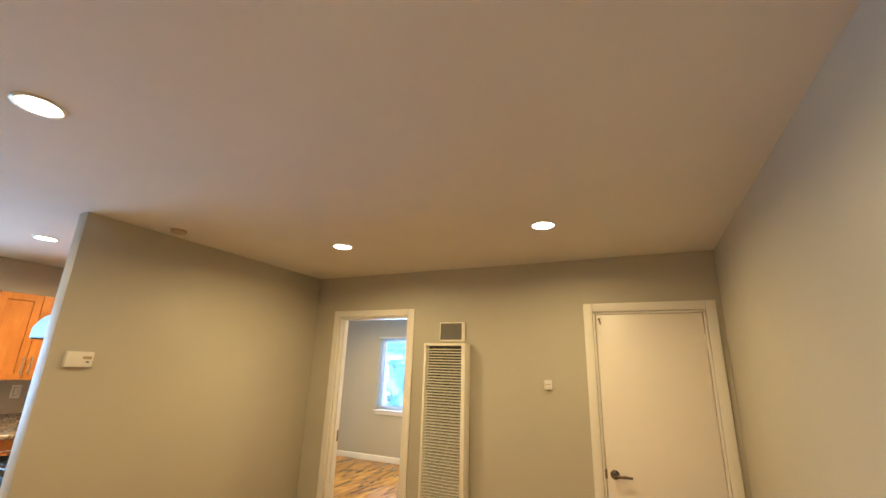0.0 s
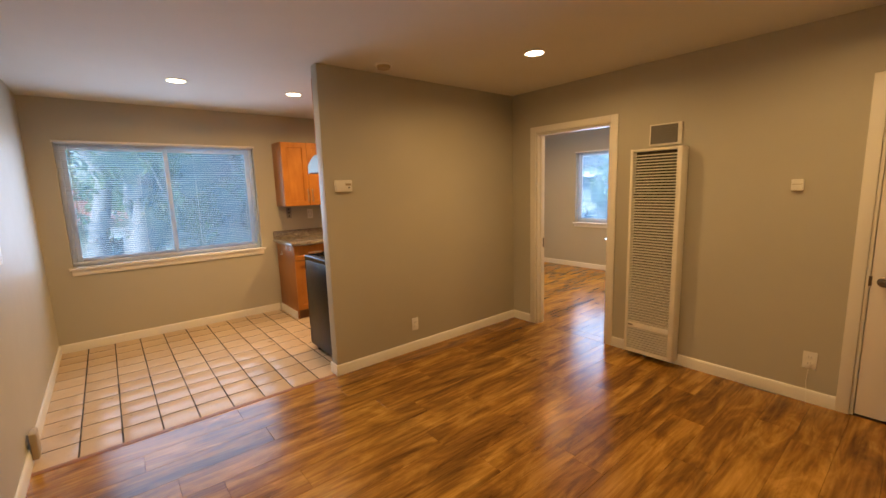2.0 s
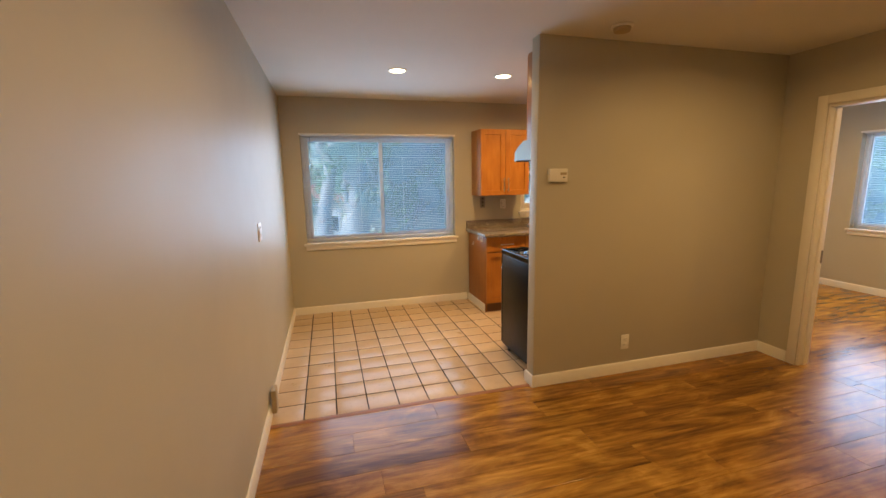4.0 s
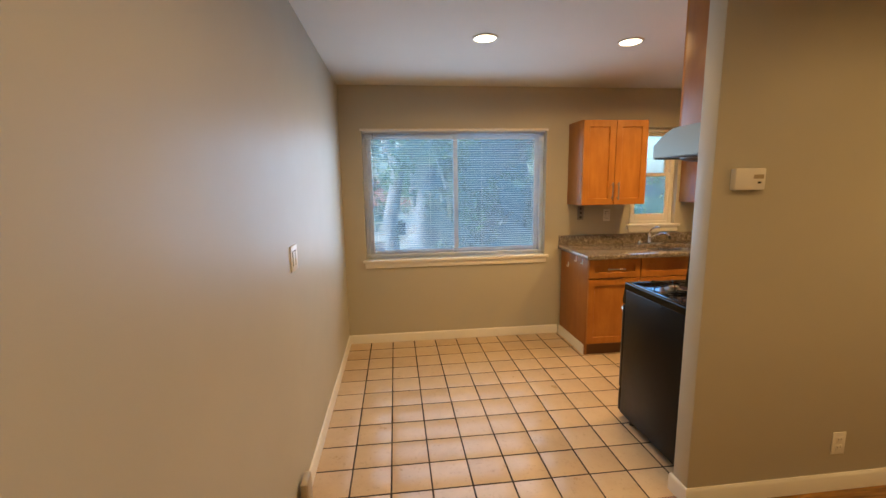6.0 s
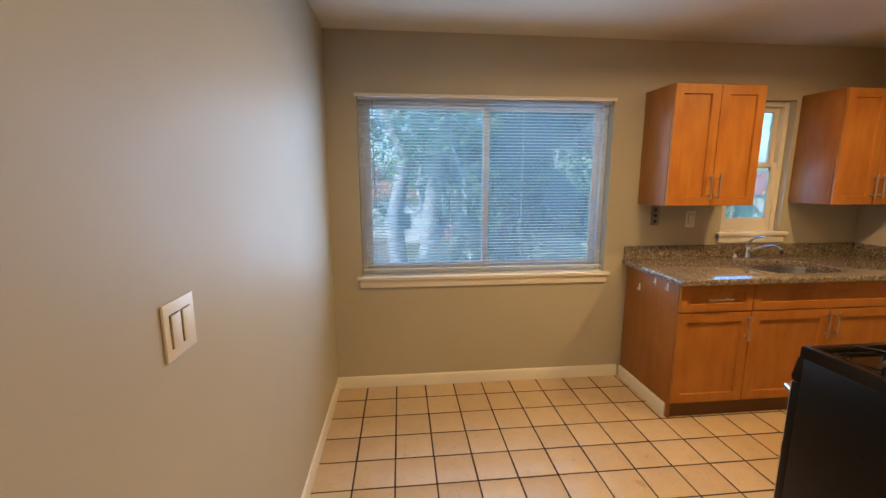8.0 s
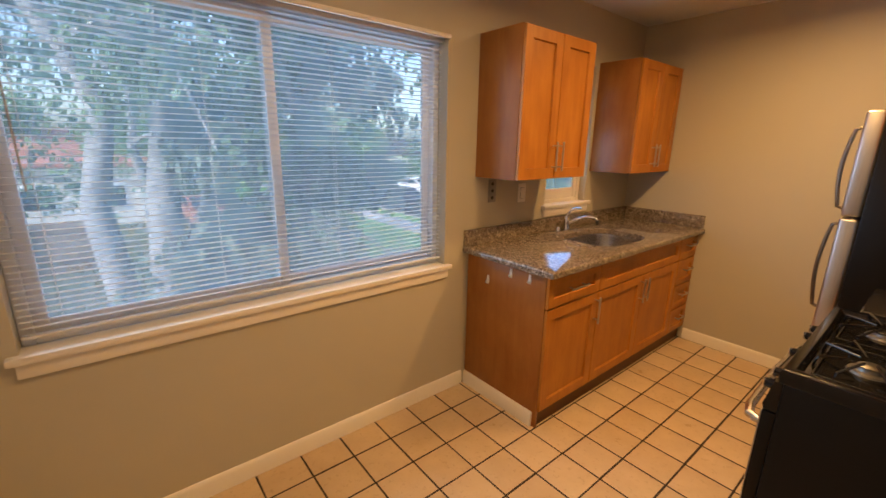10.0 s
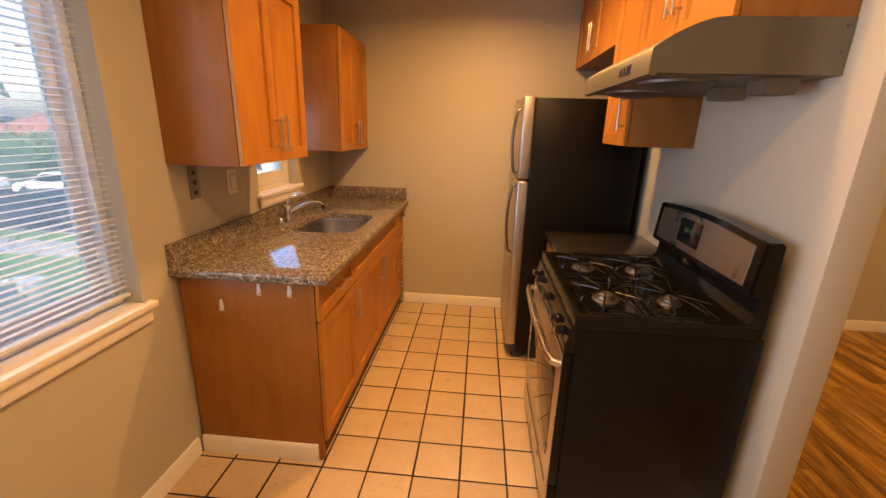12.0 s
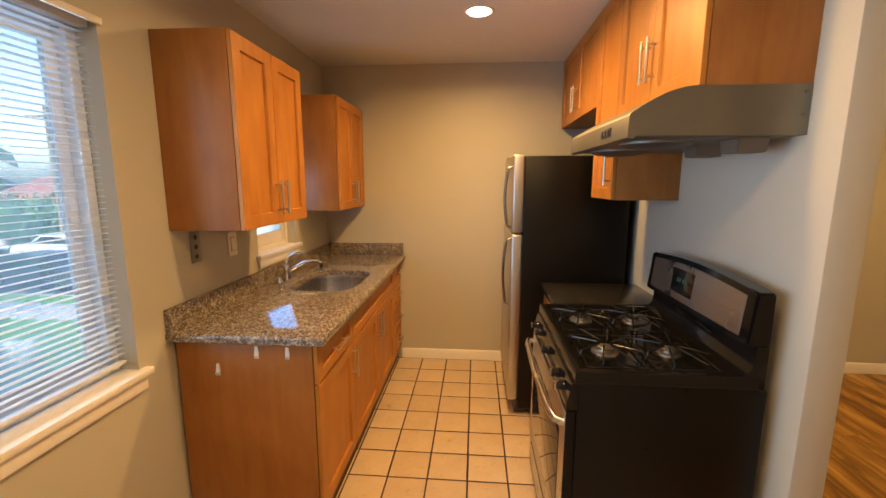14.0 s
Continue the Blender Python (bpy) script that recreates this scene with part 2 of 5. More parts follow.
def plank():
    """Hand-scraped acacia look laminate: strong streaks along the board, satin gloss."""
    m = Mat("acacia_plank", 0.2, 0, 0.4)
    r = m.random()
    shift = m.node("ShaderNodeVectorMath")
    shift.operation = "SCALE"
    shift.inputs[0].default_value = (23, 41, 7)
    m.link(r, shift.inputs["Scale"])
    streak = m.noise(m.coords((5.6, 0.42, 9), shift=shift.outputs[0]), 2.0, 4.5, 0.56, 1.2)
    fine = m.noise(m.coords((48, 1.4, 60), shift=shift.outputs[0]), 1.5, 4, 0.6, 0.4)
    cloud = m.noise(m.coords((3.0, 0.8, 3), shift=shift.outputs[0]), 2.2, 5, 0.6, 1.3)
    c = m.ramp(cloud, [(0.36, (0.10, 0.043, 0.007)), (0.46, (0.23, 0.109, 0.016)), (0.55, (0.37, 0.195, 0.029)), (0.65, (0.56, 0.325, 0.062))])
    c = m.mix(0.35, c, m.ramp(streak, [(0.34, (0.07, 0.030, 0.006)), (0.50, (0.28, 0.140, 0.020)), (0.66, (0.58, 0.345, 0.07))]))
    vein = m.noise(m.coords((9, 0.85, 9), shift=shift.outputs[0]), 1.8, 5, 0.62, 1.5)
    c = m.mix(0.55, c, m.ramp(vein, [(0.30, (0.22, 0.17, 0.14)), (0.41, (0.62, 0.56, 0.50)), (0.50, (1.0, 1.0, 1.0)), (0.66, (1.12, 1.14, 1.15))]), "MULTIPLY")
    c = m.mix(0.14, c, m.ramp(fine, [(0.38, (0.04, 0.018, 0.004)), (0.52, (0.27, 0.14, 0.024)), (0.64, (0.56, 0.33, 0.075))]))
    tone = m.ramp(r, [(0.0, (1.02, 0.93, 0.74)), (0.5, (1.12, 1.05, 0.84)), (1.0, (1.20, 1.12, 0.88))])
    m.colour(m.mix(1.0, c, tone, "MULTIPLY"))
    m.rough(streak, 0.17, 0.28)
    m.bump(streak, 0.06, 0.002)
    return m.m


PLANK = plank()


# ---- building helpers ----
def box(bm, x0, x1, y0, y1, z0, z1, bevel=0.0, seg=2):
    """An axis-aligned block, its edges rounded by bevel."""
    part_bm = bmesh.new()
    r = bmesh.ops.create_cube(part_bm, size=1.0)
    for v in r["verts"]:
        v.co = Vector(((x0 + x1) / 2 + v.co.x * (x1 - x0), (y0 + y1) / 2 + v.co.y * (y1 - y0), (z0 + z1) / 2 + v.co.z * (z1 - z0)))
    if bevel > 0:
        bmesh.ops.bevel(part_bm, geom=part_bm.edges[:], offset=bevel, segments=seg, affect="EDGES", profile=0.5)
    merge(bm, part_bm)
    return bm


def merge(bm, other):
    me = bpy.data.meshes.new("join")
    other.to_mesh(me)
    other.free()
    bm.from_mesh(me)
    bpy.data.meshes.remove(me)


def rod(bm, a, b, r, r2=None, n=12):
    """A closed round bar from a to b."""
    a, b = Vector(a), Vector(b)
    q = (b - a).to_track_quat("Z", "Y").to_matrix().to_4x4()
    m = Matrix.Translation((a + b) / 2) @ q
    bmesh.ops.create_cone(bm, cap_ends=True, segments=n, radius1=r, radius2=r if r2 is None else r2, depth=(b - a).length, matrix=m)
    return bm


def tube(bm, pts, radii, n=10):
    """A round pipe through points, with a radius at each."""
    rings = []
    pts = [Vector(p) for p in pts]
    up = Vector((0.123, 0.31, 0.94)).normalized()
    for i, p in enumerate(pts):
        d = (pts[min(i + 1, len(pts) - 1)] - pts[max(i - 1, 0)]).normalized()
        u = d.cross(up)
        u = u.normalized() if u.length > 1e-4 else d.orthogonal().normalized()
        w = d.cross(u)
        r = radii[i] if isinstance(radii, (list, tuple)) else radii
        rings.append([bm.verts.new(p + (u * math.cos(k * math.tau / n) + w * math.sin(k * math.tau / n)) * r) for k in range(n)])
    for a, b in zip(rings, rings[1:]):
        for k in range(n):
            bm.faces.new((a[k], a[(k + 1) % n], b[(k + 1) % n], b[k]))
    bm.faces.new(rings[0][::-1])
    bm.faces.new(rings[-1])
    return bm


def lathe(bm, centre, profile, n=32, axis="z"):
    """A turned shape: profile of (radius, height) round an axis through centre."""
    rings = []
    c = Vector(centre)
    for r, h in profile:
        ring = []
        for k in range(n):
            a, b = r * math.cos(k * math.tau / n), r * math.sin(k * math.tau / n)
            p = {"z": (a, b, h), "x": (h, a, b), "y": (b, h, a)}[axis]
            ring.append(bm.verts.new(c + Vector(p)))
        rings.append(ring)
    for a, b in zip(rings, rings[1:]):
        for k in range(n):
            bm.faces.new((a[k], a[(k + 1) % n], b[(k + 1) % n], b[k]))
    bm.faces.new(rings[0][::-1])
    bm.faces.new(rings[-1])
    return bm


def prism(bm, outline, axis, lo, hi, bevel=0.0):
    """An outline of points in a plane, drawn out along an axis (x, y or z)."""
    def place(p, h):
        return {"x": (h, p[0], p[1]), "y": (p[0], h, p[1]), "z": (p[0], p[1], h)}[axis]
    tmp = bmesh.new()
    a = [tmp.verts.new(place(p, lo)) for p in outline]
    b = [tmp.verts.new(place(p, hi)) for p in outline]
    tmp.faces.new(a[::-1])
    tmp.faces.new(b)
    for i in range(len(a)):
        j = (i + 1) % len(a)
        tmp.faces.new((a[i], a[j], b[j], b[i]))
    if bevel:
        bmesh.ops.bevel(tmp, geom=tmp.edges[:], offset=bevel, segments=2, affect="EDGES")
    merge(bm, tmp)
    return bm


def finish(bm, name, material, smooth=True):
    bmesh.ops.recalc_face_normals(bm, faces=bm.faces[:])
    me = bpy.data.meshes.new(name)
    bm.to_mesh(me)
    bm.free()
    me.materials.append(material)
    if smooth:
        me.polygons.foreach_set("use_smooth", [True] * len(me.polygons))
        me.set_sharp_from_angle(angle=radians(38))
    return me


def part(name, bm, material, parent, label=""):
    """One mesh object under a thing or under a part."""
    ob = new(name, finish(bm, name, material))
    ob.parent = parent
    if parent.type == "EMPTY":
        ob.matrix_parent_inverse = Matrix.Translation(-Vector(parent.location))
    if label:
        ob["label"] = label
    return ob


def thing(name, base, label, category, group="", kind=""):
    """An Empty at a thing's base, to parent its parts."""
    ob = new(name)
    ob.location = base
    ob.empty_display_size = 0.1
    return tagged(ob, label, category, group, kind)


def solid(name, bm, material, label, category, group="", kind=""):
    return tagged(new(name, finish(bm, name, material)), label, category, group, kind)


def structure(name, bm, material, label, category):
    return solid(name, bm, material, label, category, "", "structure")


def shell(axis, lo, hi, us, vs, hole):
    """A wall as one mesh: a grid in u (along) and z, its outer faces alone; hole(u, z) is true where it is open."""
    bm = bmesh.new()
    us, vs = sorted(us), sorted(vs)
    cells = {(i, j) for i in range(len(us) - 1) for j in range(len(vs) - 1) if not hole((us[i] + us[i + 1]) / 2, (vs[j] + vs[j + 1]) / 2)}
    store = {}

    def vert(i, j, d):
        if (i, j, d) not in store:
            w = hi if d else lo
            store[i, j, d] = bm.verts.new((w, us[i], vs[j]) if axis == "x" else (us[i], w, vs[j]))
        return store[i, j, d]

    for i, j in cells:
        bm.faces.new([vert(i, j, 0), vert(i + 1, j, 0), vert(i + 1, j + 1, 0), vert(i, j + 1, 0)])
        bm.faces.new([vert(i, j, 1), vert(i, j + 1, 1), vert(i + 1, j + 1, 1), vert(i + 1, j, 1)])
        for di, dj, e in ((-1, 0, (0, 0, 0, 1)), (1, 0, (1, 0, 1, 1)), (0, -1, (0, 0, 1, 0)), (0, 1, (0, 1, 1, 1))):
            if (i + di, j + dj) not in cells:
                p, q = (i + e[0], j + e[1]), (i + e[2], j + e[3])
                bm.faces.new([vert(*p, 0), vert(*q, 0), vert(*q, 1), vert(*p, 1)])
    return bm


def within(rects):
    return lambda u, z: any(a < u < b and c < z < d for a, b, c, d in rects)


# ---- large structure ----
WEST, SOUTH, NORTH, EAST, BED_NORTH, BED_EAST = -4.79, 0.055, 4.04, 1.15, 7.05, 0.0
PART_K, PART_L, PART_END = -2.575, -2.475, 1.872
MAIN_WIN = (0.25, 2.01, 0.825, 2.045)
KITCHEN_WIN = (2.90, 3.39, 1.10, 2.06)
BED_WIN = (-3.64, -1.89, 0.80, 2.03)
DOOR_A = (-2.165, -1.355, 0.0, 2.008)
DOOR_B = (0.289, 1.049, 0.0, 2.002)
LOW = -0.02


def make_wall(name, axis, lo, hi, a, b, rects, label):
    us = {a, b} | {u for r in rects for u in r[:2]}
    vs = {LOW, CEIL} | {min(max(v, LOW), CEIL) for r in rects for v in r[2:]}
    rr = [(r[0], r[1], r[2] - (0.1 if r[2] == 0 else 0), r[3]) for r in rects]
    return structure(name, shell(axis, lo, hi, us, vs, within(rr)), WALL, label, "wall")


make_wall("wall_west", "x", WEST - 0.15, WEST, -0.065, BED_NORTH + 0.15, [MAIN_WIN, KITCHEN_WIN], "greige painted wall with two window openings")
make_wall("wall_south", "y", SOUTH - 0.12, SOUTH, WEST, EAST, [], "long plain greige painted wall with satin sheen")
make_wall("wall_north", "y", NORTH, NORTH + 0.12, WEST, EAST, [DOOR_A, DOOR_B], "greige painted wall with two doorways")
make_wall("wall_east", "x", EAST, EAST + 0.12, SOUTH - 0.12, NORTH + 0.12, [], "plain greige painted living room wall")
make_wall("wall_bedroom_north", "y", BED_NORTH, BED_NORTH + 0.15, WEST, BED_EAST, [BED_WIN], "grey painted bedroom wall with a window opening")
make_wall("wall_bedroom_east", "x", BED_EAST, BED_EAST + 0.12, NORTH + 0.12, BED_NORTH + 0.15, [], "plain painted bedroom side wall")
bm = box(bmesh.new(), PART_K, PART_L, PART_END, NORTH, LOW, CEIL, 0.004)
structure("wall_partition", bm, WALL, "greige partition wall between kitchen and living room", "wall")
bm = box(bmesh.new(), WEST - 0.15, EAST + 0.12, SOUTH - 0.12, BED_NORTH + 0.15, CEIL, CEIL + 0.14)
structure("ceiling", bm, CEILING, "smooth off-white painted ceiling with recessed downlights", "ceiling")
bm = box(bmesh.new(), WEST - 0.15, EAST + 0.12, SOUTH - 0.12, BED_NORTH + 0.15, -0.22, LOW)
floor = structure("floor", bm, SUBFLOOR, "wood plank floor over a dark subfloor", "floor")
bm = box(bmesh.new(), WEST - 0.15, EAST + 0.12, SOUTH - 0.12, BED_NORTH + 0.15, -3.0, -0.22)
structure("wall_lower_storey", bm, STUCCO, "plain stucco lower storey under the apartment", "wall")
bm = box(bmesh.new(), WEST - 0.4, EAST + 0.4, SOUTH - 0.4, BED_NORTH + 0.4, CEIL + 0.14, CEIL + 0.3)
structure("roof", bm, STUCCO, "flat roof slab over the apartment", "roof")


def baseboard(axis, at, out, a, b):
    """A skirting board against a wall face: at is the face, out its way into the room (+1 or -1)."""
    t, h = 0.013, 0.088
    prof = [(0, 0.0005), (t, 0.0005), (t, h - 0.016), (t * 0.62, h - 0.004), (t * 0.35, h), (0, h)]
    pts = [(at + out * p[0], p[1]) for p in prof]
    bm = prism(bmesh.new(), pts, "y" if axis == "x" else "x", a, b)
    structure("baseboard", bm, TRIM, "cream white painted baseboard along the wall", "baseboard")


T = 0.013
baseboard("y", SOUTH, 1, WEST, EAST)
baseboard("x", WEST, 1, SOUTH + T, 2.16)
baseboard("y", 2.185, -1, WEST + T, -4.222)
baseboard("y", NORTH, -1, -4.17, PART_K)
baseboard("x", PART_L, 1, PART_END - T, NORTH)
baseboard("y", PART_END, -1, PART_K - T, PART_L)
baseboard("x", PART_K, -1, PART_END, 1.945)
baseboard("y", NORTH, -1, PART_L + T, -2.232)
baseboard("y", NORTH, -1, -1.288, 0.228)
baseboard("x", EAST, -1, SOUTH + T, NORTH)
baseboard("y", BED_NORTH, -1, WEST, BED_EAST)
baseboard("x", WEST, 1, NORTH + 0.12, BED_NORTH - T)
baseboard("y", NORTH + 0.12, 1, WEST + T, -2.232)
baseboard("x", BED_EAST, -1, NORTH + 0.12, BED_NORTH - T)
# transition strip between tile and wood
bm = prism(bmesh.new(), [(-2.53, -0.003), (-2.49, -0.003), (-2.49, 0.001), (-2.496, 0.004), (-2.524, 0.004), (-2.53, 0.001)], "y", SOUTH + T, PART_END - T)
structure("trim", bm, plain("threshold_wood", (0.30, 0.13, 0.06), 0.35), "thin wooden threshold strip between tile and planks", "threshold")


# ---- doors ----
def lever(parent, x, y, z, way, toward, metal):
    """A round rose and a lever: way is the side it stands out to along y, toward the lever's turn along x."""
    bm = lathe(bmesh.new(), (x, y, z), [(0.0, 0), (0.030, 0), (0.031, way * 0.006), (0.024, way * 0.011), (0.011, way * 0.013), (0.011, way * 0.045), (0.0, way * 0.047)][1:-1], 20, "y")
    h = part("door_handle", bm, metal, parent, "brushed metal lever handle")
    bm = tube(bmesh.new(), [(x, y + way * 0.03, z), (x, y + way * 0.05, z), (x + toward * 0.02, y + way * 0.058, z), (x + toward * 0.06, y + way * 0.058, z + 0.002), (x + toward * 0.115, y + way * 0.055, z)], [0.010, 0.010, 0.010, 0.009, 0.008], 10)
    part("lever", bm, metal, h)
    return h


def casing(parent, x0, x1, z1, y, way):
    """Flat casing round an opening: two uprights and a head."""
    w, t = 0.064, 0.016
    ya, yb = sorted((y, y + way * t))
    part("casing", box(bmesh.new(), x0 - w, x0, ya, yb, 0.001, z1 + w, 0.003), TRIM, parent)
    part("casing", box(bmesh.new(), x1, x1 + w, ya, yb, 0.001, z1 + w, 0.003), TRIM, parent)
    part("casing", box(bmesh.new(), x0 + 0.0005, x1 - 0.0005, ya, yb, z1, z1 + w, 0.003), TRIM, parent)


def jamb(parent, x0, x1, z1, stop):
    t = 0.018
    ya, yb = NORTH + 0.001, NORTH + 0.119
    part("jamb", box(bmesh.new(), x0 + 0.001, x0 + t, ya, yb, 0.001, z1 - t, 0.001), TRIM, parent)
    part("jamb", box(bmesh.new(), x1 - t, x1 - 0.001, ya, yb, 0.001, z1 - t, 0.001), TRIM, parent)
    part("jamb", box(bmesh.new(), x0 + 0.001, x1 - 0.001, ya, yb, z1 - t, z1 - 0.001, 0.001), TRIM, parent)
    part("door_stop", box(bmesh.new(), x0 + t, x0 + t + 0.011, stop, stop + 0.035, 0.001, z1 - t - 0.011, 0.001), TRIM, parent)
    part("door_stop", box(bmesh.new(), x1 - t - 0.011, x1 - t, stop, stop + 0.035, 0.001, z1 - t - 0.011, 0.001), TRIM, parent)


d1 = thing("door_1", (-1.76, NORTH + 0.06, 0), "white door standing open into the bedroom, in a cream frame", "door", "", "structure")
casing(d1, DOOR_A[0], DOOR_A[1], DOOR_A[3], NORTH, -1)
casing(d1, DOOR_A[0], DOOR_A[1], DOOR_A[3], NORTH + 0.12, 1)
jamb(d1, DOOR_A[0], DOOR_A[1], DOOR_A[3], NORTH + 0.045)
part("strike_plate", box(bmesh.new(), DOOR_A[0] + 0.0185, DOOR_A[0] + 0.021, NORTH + 0.075, NORTH + 0.115, 0.83, 0.93, 0.001), BRONZE, d1, "dark metal strike plate")
slab = part("door_slab", box(bmesh.new(), -0.77, 0, -0.038, 0, 0.008, 1.978, 0.002), DOORP, d1, "flush white door slab")
hinge = Matrix.Translation((DOOR_A[1] - 0.02, NORTH + 0.122, 0)) @ Matrix.Rotation(radians(-64), 4, "Z")
slab.matrix_basis = hinge
lever(slab, -0.71, -0.038, 0.885, -1, 1, NICKEL)
lever(slab, -0.71, 0.0, 0.885, 1, 1, NICKEL)

d2 = thing("door_2", (0.675, NORTH + 0.02, 0), "closed flush cream-white door with a lever handle", "door", "", "structure")
casing(d2, DOOR_B[0], DOOR_B[1], DOOR_B[3], NORTH, -1)
jamb(d2, DOOR_B[0], DOOR_B[1], DOOR_B[3], NORTH + 0.05)
slab = part("door_slab", box(bmesh.new(), DOOR_B[0] + 0.022, DOOR_B[1] - 0.022, NORTH + 0.004, NORTH + 0.042, 0.012, 1.98, 0.002), DOORP, d2)
lever(slab, 0.368, NORTH + 0.004, 0.865, -1, 1, BRONZE)
part("latch_plate", box(bmesh.new(), 0.302, 0.3165, NORTH - 0.0005, NORTH + 0.003, 0.835, 0.895), BRONZE, d2, "dark latch edge in the door gap")
for hz in (0.25, 1.78):
    bm = rod(bmesh.new(), (1.040, NORTH - 0.006, hz - 0.045), (1.040, NORTH - 0.006, hz + 0.045), 0.007)
    box(bm, 1.015, 1.040, NORTH - 0.001, NORTH + 0.003, hz - 0.045, hz + 0.045)
    part("hinge", bm, TRIM, d2, "painted-over door hinge")
bm = rod(bmesh.new(), (0.335, NORTH - 0.012, 1.945), (0.335, NORTH + 0.004, 1.945), 0.009)
tube(bm, [(0.335, NORTH - 0.012, 1.945), (0.338, NORTH - 0.03, 1.93), (0.345, NORTH - 0.034, 1.905)], 0.005)
part("hook", bm, BRONZE, d2, "small dark metal hook at the top corner")
bm = box(bmesh.new(), DOOR_B[0], DOOR_B[1], NORTH + 0.125, NORTH + 0.15, 0, 2.05)
structure("wall_closet_back", bm, WALL, "plain panel closing the closet behind the door", "wall")


# ---- windows ----
def slider_window(name, u0, u1, z0, z1, place, label, sash_first):
    """A two-pane vinyl slider in an opening; place(u, d, z) puts it in the wall, d metres out from the inner wall face."""
    def bx(a, b, d0, d1, c, e, bev=0.003):
        p, q = place(a, d0, c), place(b, d1, e)
        lo, hi = [min(s, t) for s, t in zip(p, q)], [max(s, t) for s, t in zip(p, q)]
        return box(bmesh.new(), lo[0], hi[0], lo[1], hi[1], lo[2], hi[2], bev)
    w = thing(name, place((u0 + u1) / 2, 0.1, z0), label, "window", "", "structure")
    f = 0.038
    for a, b, c, e in ((u0, u0 + f, z0, z1), (u1 - f, u1, z0, z1), (u0 + f, u1 - f, z0, z0 + f), (u0 + f, u1 - f, z1 - f, z1)):
        part("window_frame", bx(a + 0.001, b - 0.001, 0.075, 0.145, c + 0.001, e - 0.001), VINYL, w)
    mid = (u0 + u1) / 2
    s = 0.042
    for k, (a, b, d0) in enumerate(((u0 + f, mid + 0.022, 0.082 if sash_first else 0.112), (mid - 0.022, u1 - f, 0.112 if sash_first else 0.082))):
        for p, q, c, e in ((a, a + s, z0 + f, z1 - f), (b - s, b, z0 + f, z1 - f), (a + s, b - s, z0 + f, z0 + f + s), (a + s, b - s, z1 - f - s, z1 - f)):
            part("sash_rail", bx(p + 0.0005, q - 0.0005, d0, d0 + 0.026, c + 0.0005, e - 0.0005), VINYL, w)
        pane = part("pane", bx(a + s - 0.004, b - s + 0.004, d0 + 0.011, d0 + 0.015, z0 + f + s - 0.004, z1 - f - s + 0.004, 0), GLASS, w, "window glass with painted blue cast and haze")
        pane.visible_shadow = False
    return w


def sill(u0, u1, z, place):
    p, q = place(u0, 0.074, z - 0.022), place(u1, -0.032, z + 0.004)
    lo, hi = [min(s, t) for s, t in zip(p, q)], [max(s, t) for s, t in zip(p, q)]
    bm = box(bmesh.new(), lo[0], hi[0], lo[1], hi[1], lo[2], hi[2], 0.004)
    ob = structure("window_sill", bm, TRIM, "cream painted window sill with an apron below", "window sill")
    p, q = place(u0 + 0.018, -0.0005, z - 0.075), place(u1 - 0.018, -0.016, z - 0.0225)
    lo, hi = [min(s, t) for s, t in zip(p, q)], [max(s, t) for s, t in zip(p, q)]
    part("apron", box(bmesh.new(), lo[0], hi[0], lo[1], hi[1], lo[2], hi[2], 0.003), TRIM, ob)


def west_place(u, d, z):
    return (WEST - d, u, z)


def bed_place(u, d, z):
    return (u, BED_NORTH + d, z)


slider_window("window_1", *MAIN_WIN, west_place, "wide white vinyl sliding window overlooking trees", True)
slider_window("window_2", *BED_WIN, bed_place, "white vinyl sliding window in the bedroom", True)
sill(MAIN_WIN[0] - 0.03, MAIN_WIN[1] + 0.035, MAIN_WIN[2], west_place)
sill(BED_WIN[0] - 0.03, BED_WIN[1] + 0.03, BED_WIN[2], bed_place)


def kitchen_window():
    a, b, c, e = KITCHEN_WIN
    w = thing("window_3", (WEST - 0.08, (a + b) / 2, c), "narrow white double-hung window over the sink", "window", "", "structure")
    x0, x1 = WEST - 0.13, WEST - 0.05
    f = 0.04
    for p, q, s, t in ((a, a + f, c, e), (b - f, b, c, e), (a + f, b - f, c, c + 0.03), (a + f, b - f, e - f, e)):
        part("window_frame", box(bmesh.new(), x0, x1, p + 0.001, q - 0.001, s + 0.001, t - 0.001, 0.003), TRIM, w)
    rail = 1.60
    s = 0.04
    for xa, z0, z1, low in ((WEST - 0.085, c + 0.03, rail + 0.02, 0.075), (WEST - 0.118, rail - 0.02, e - f, 0.035)):
        for p, q, u, v in ((a + f, a + f + s, z0, z1), (b - f - s, b - f, z0, z1), (a + f + s, b - f - s, z0, z0 + low), (a + f + s, b - f - s, z1 - 0.035, z1)):
            part("sash_rail", box(bmesh.new(), xa, xa + 0.03, p + 0.0005, q - 0.0005, u + 0.0005, v - 0.0005, 0.002), TRIM, w)
        pane = part("pane", box(bmesh.new(), xa + 0.013, xa + 0.017, a + f + s - 0.004, b - f - s + 0.004, z0 + low - 0.004, z1 - 0.031), GLASS, w, "window glass with painted blue cast and haze")
        pane.visible_shadow = False
    sill(a - 0.03, b + 0.05, c, west_place)


kitchen_window()


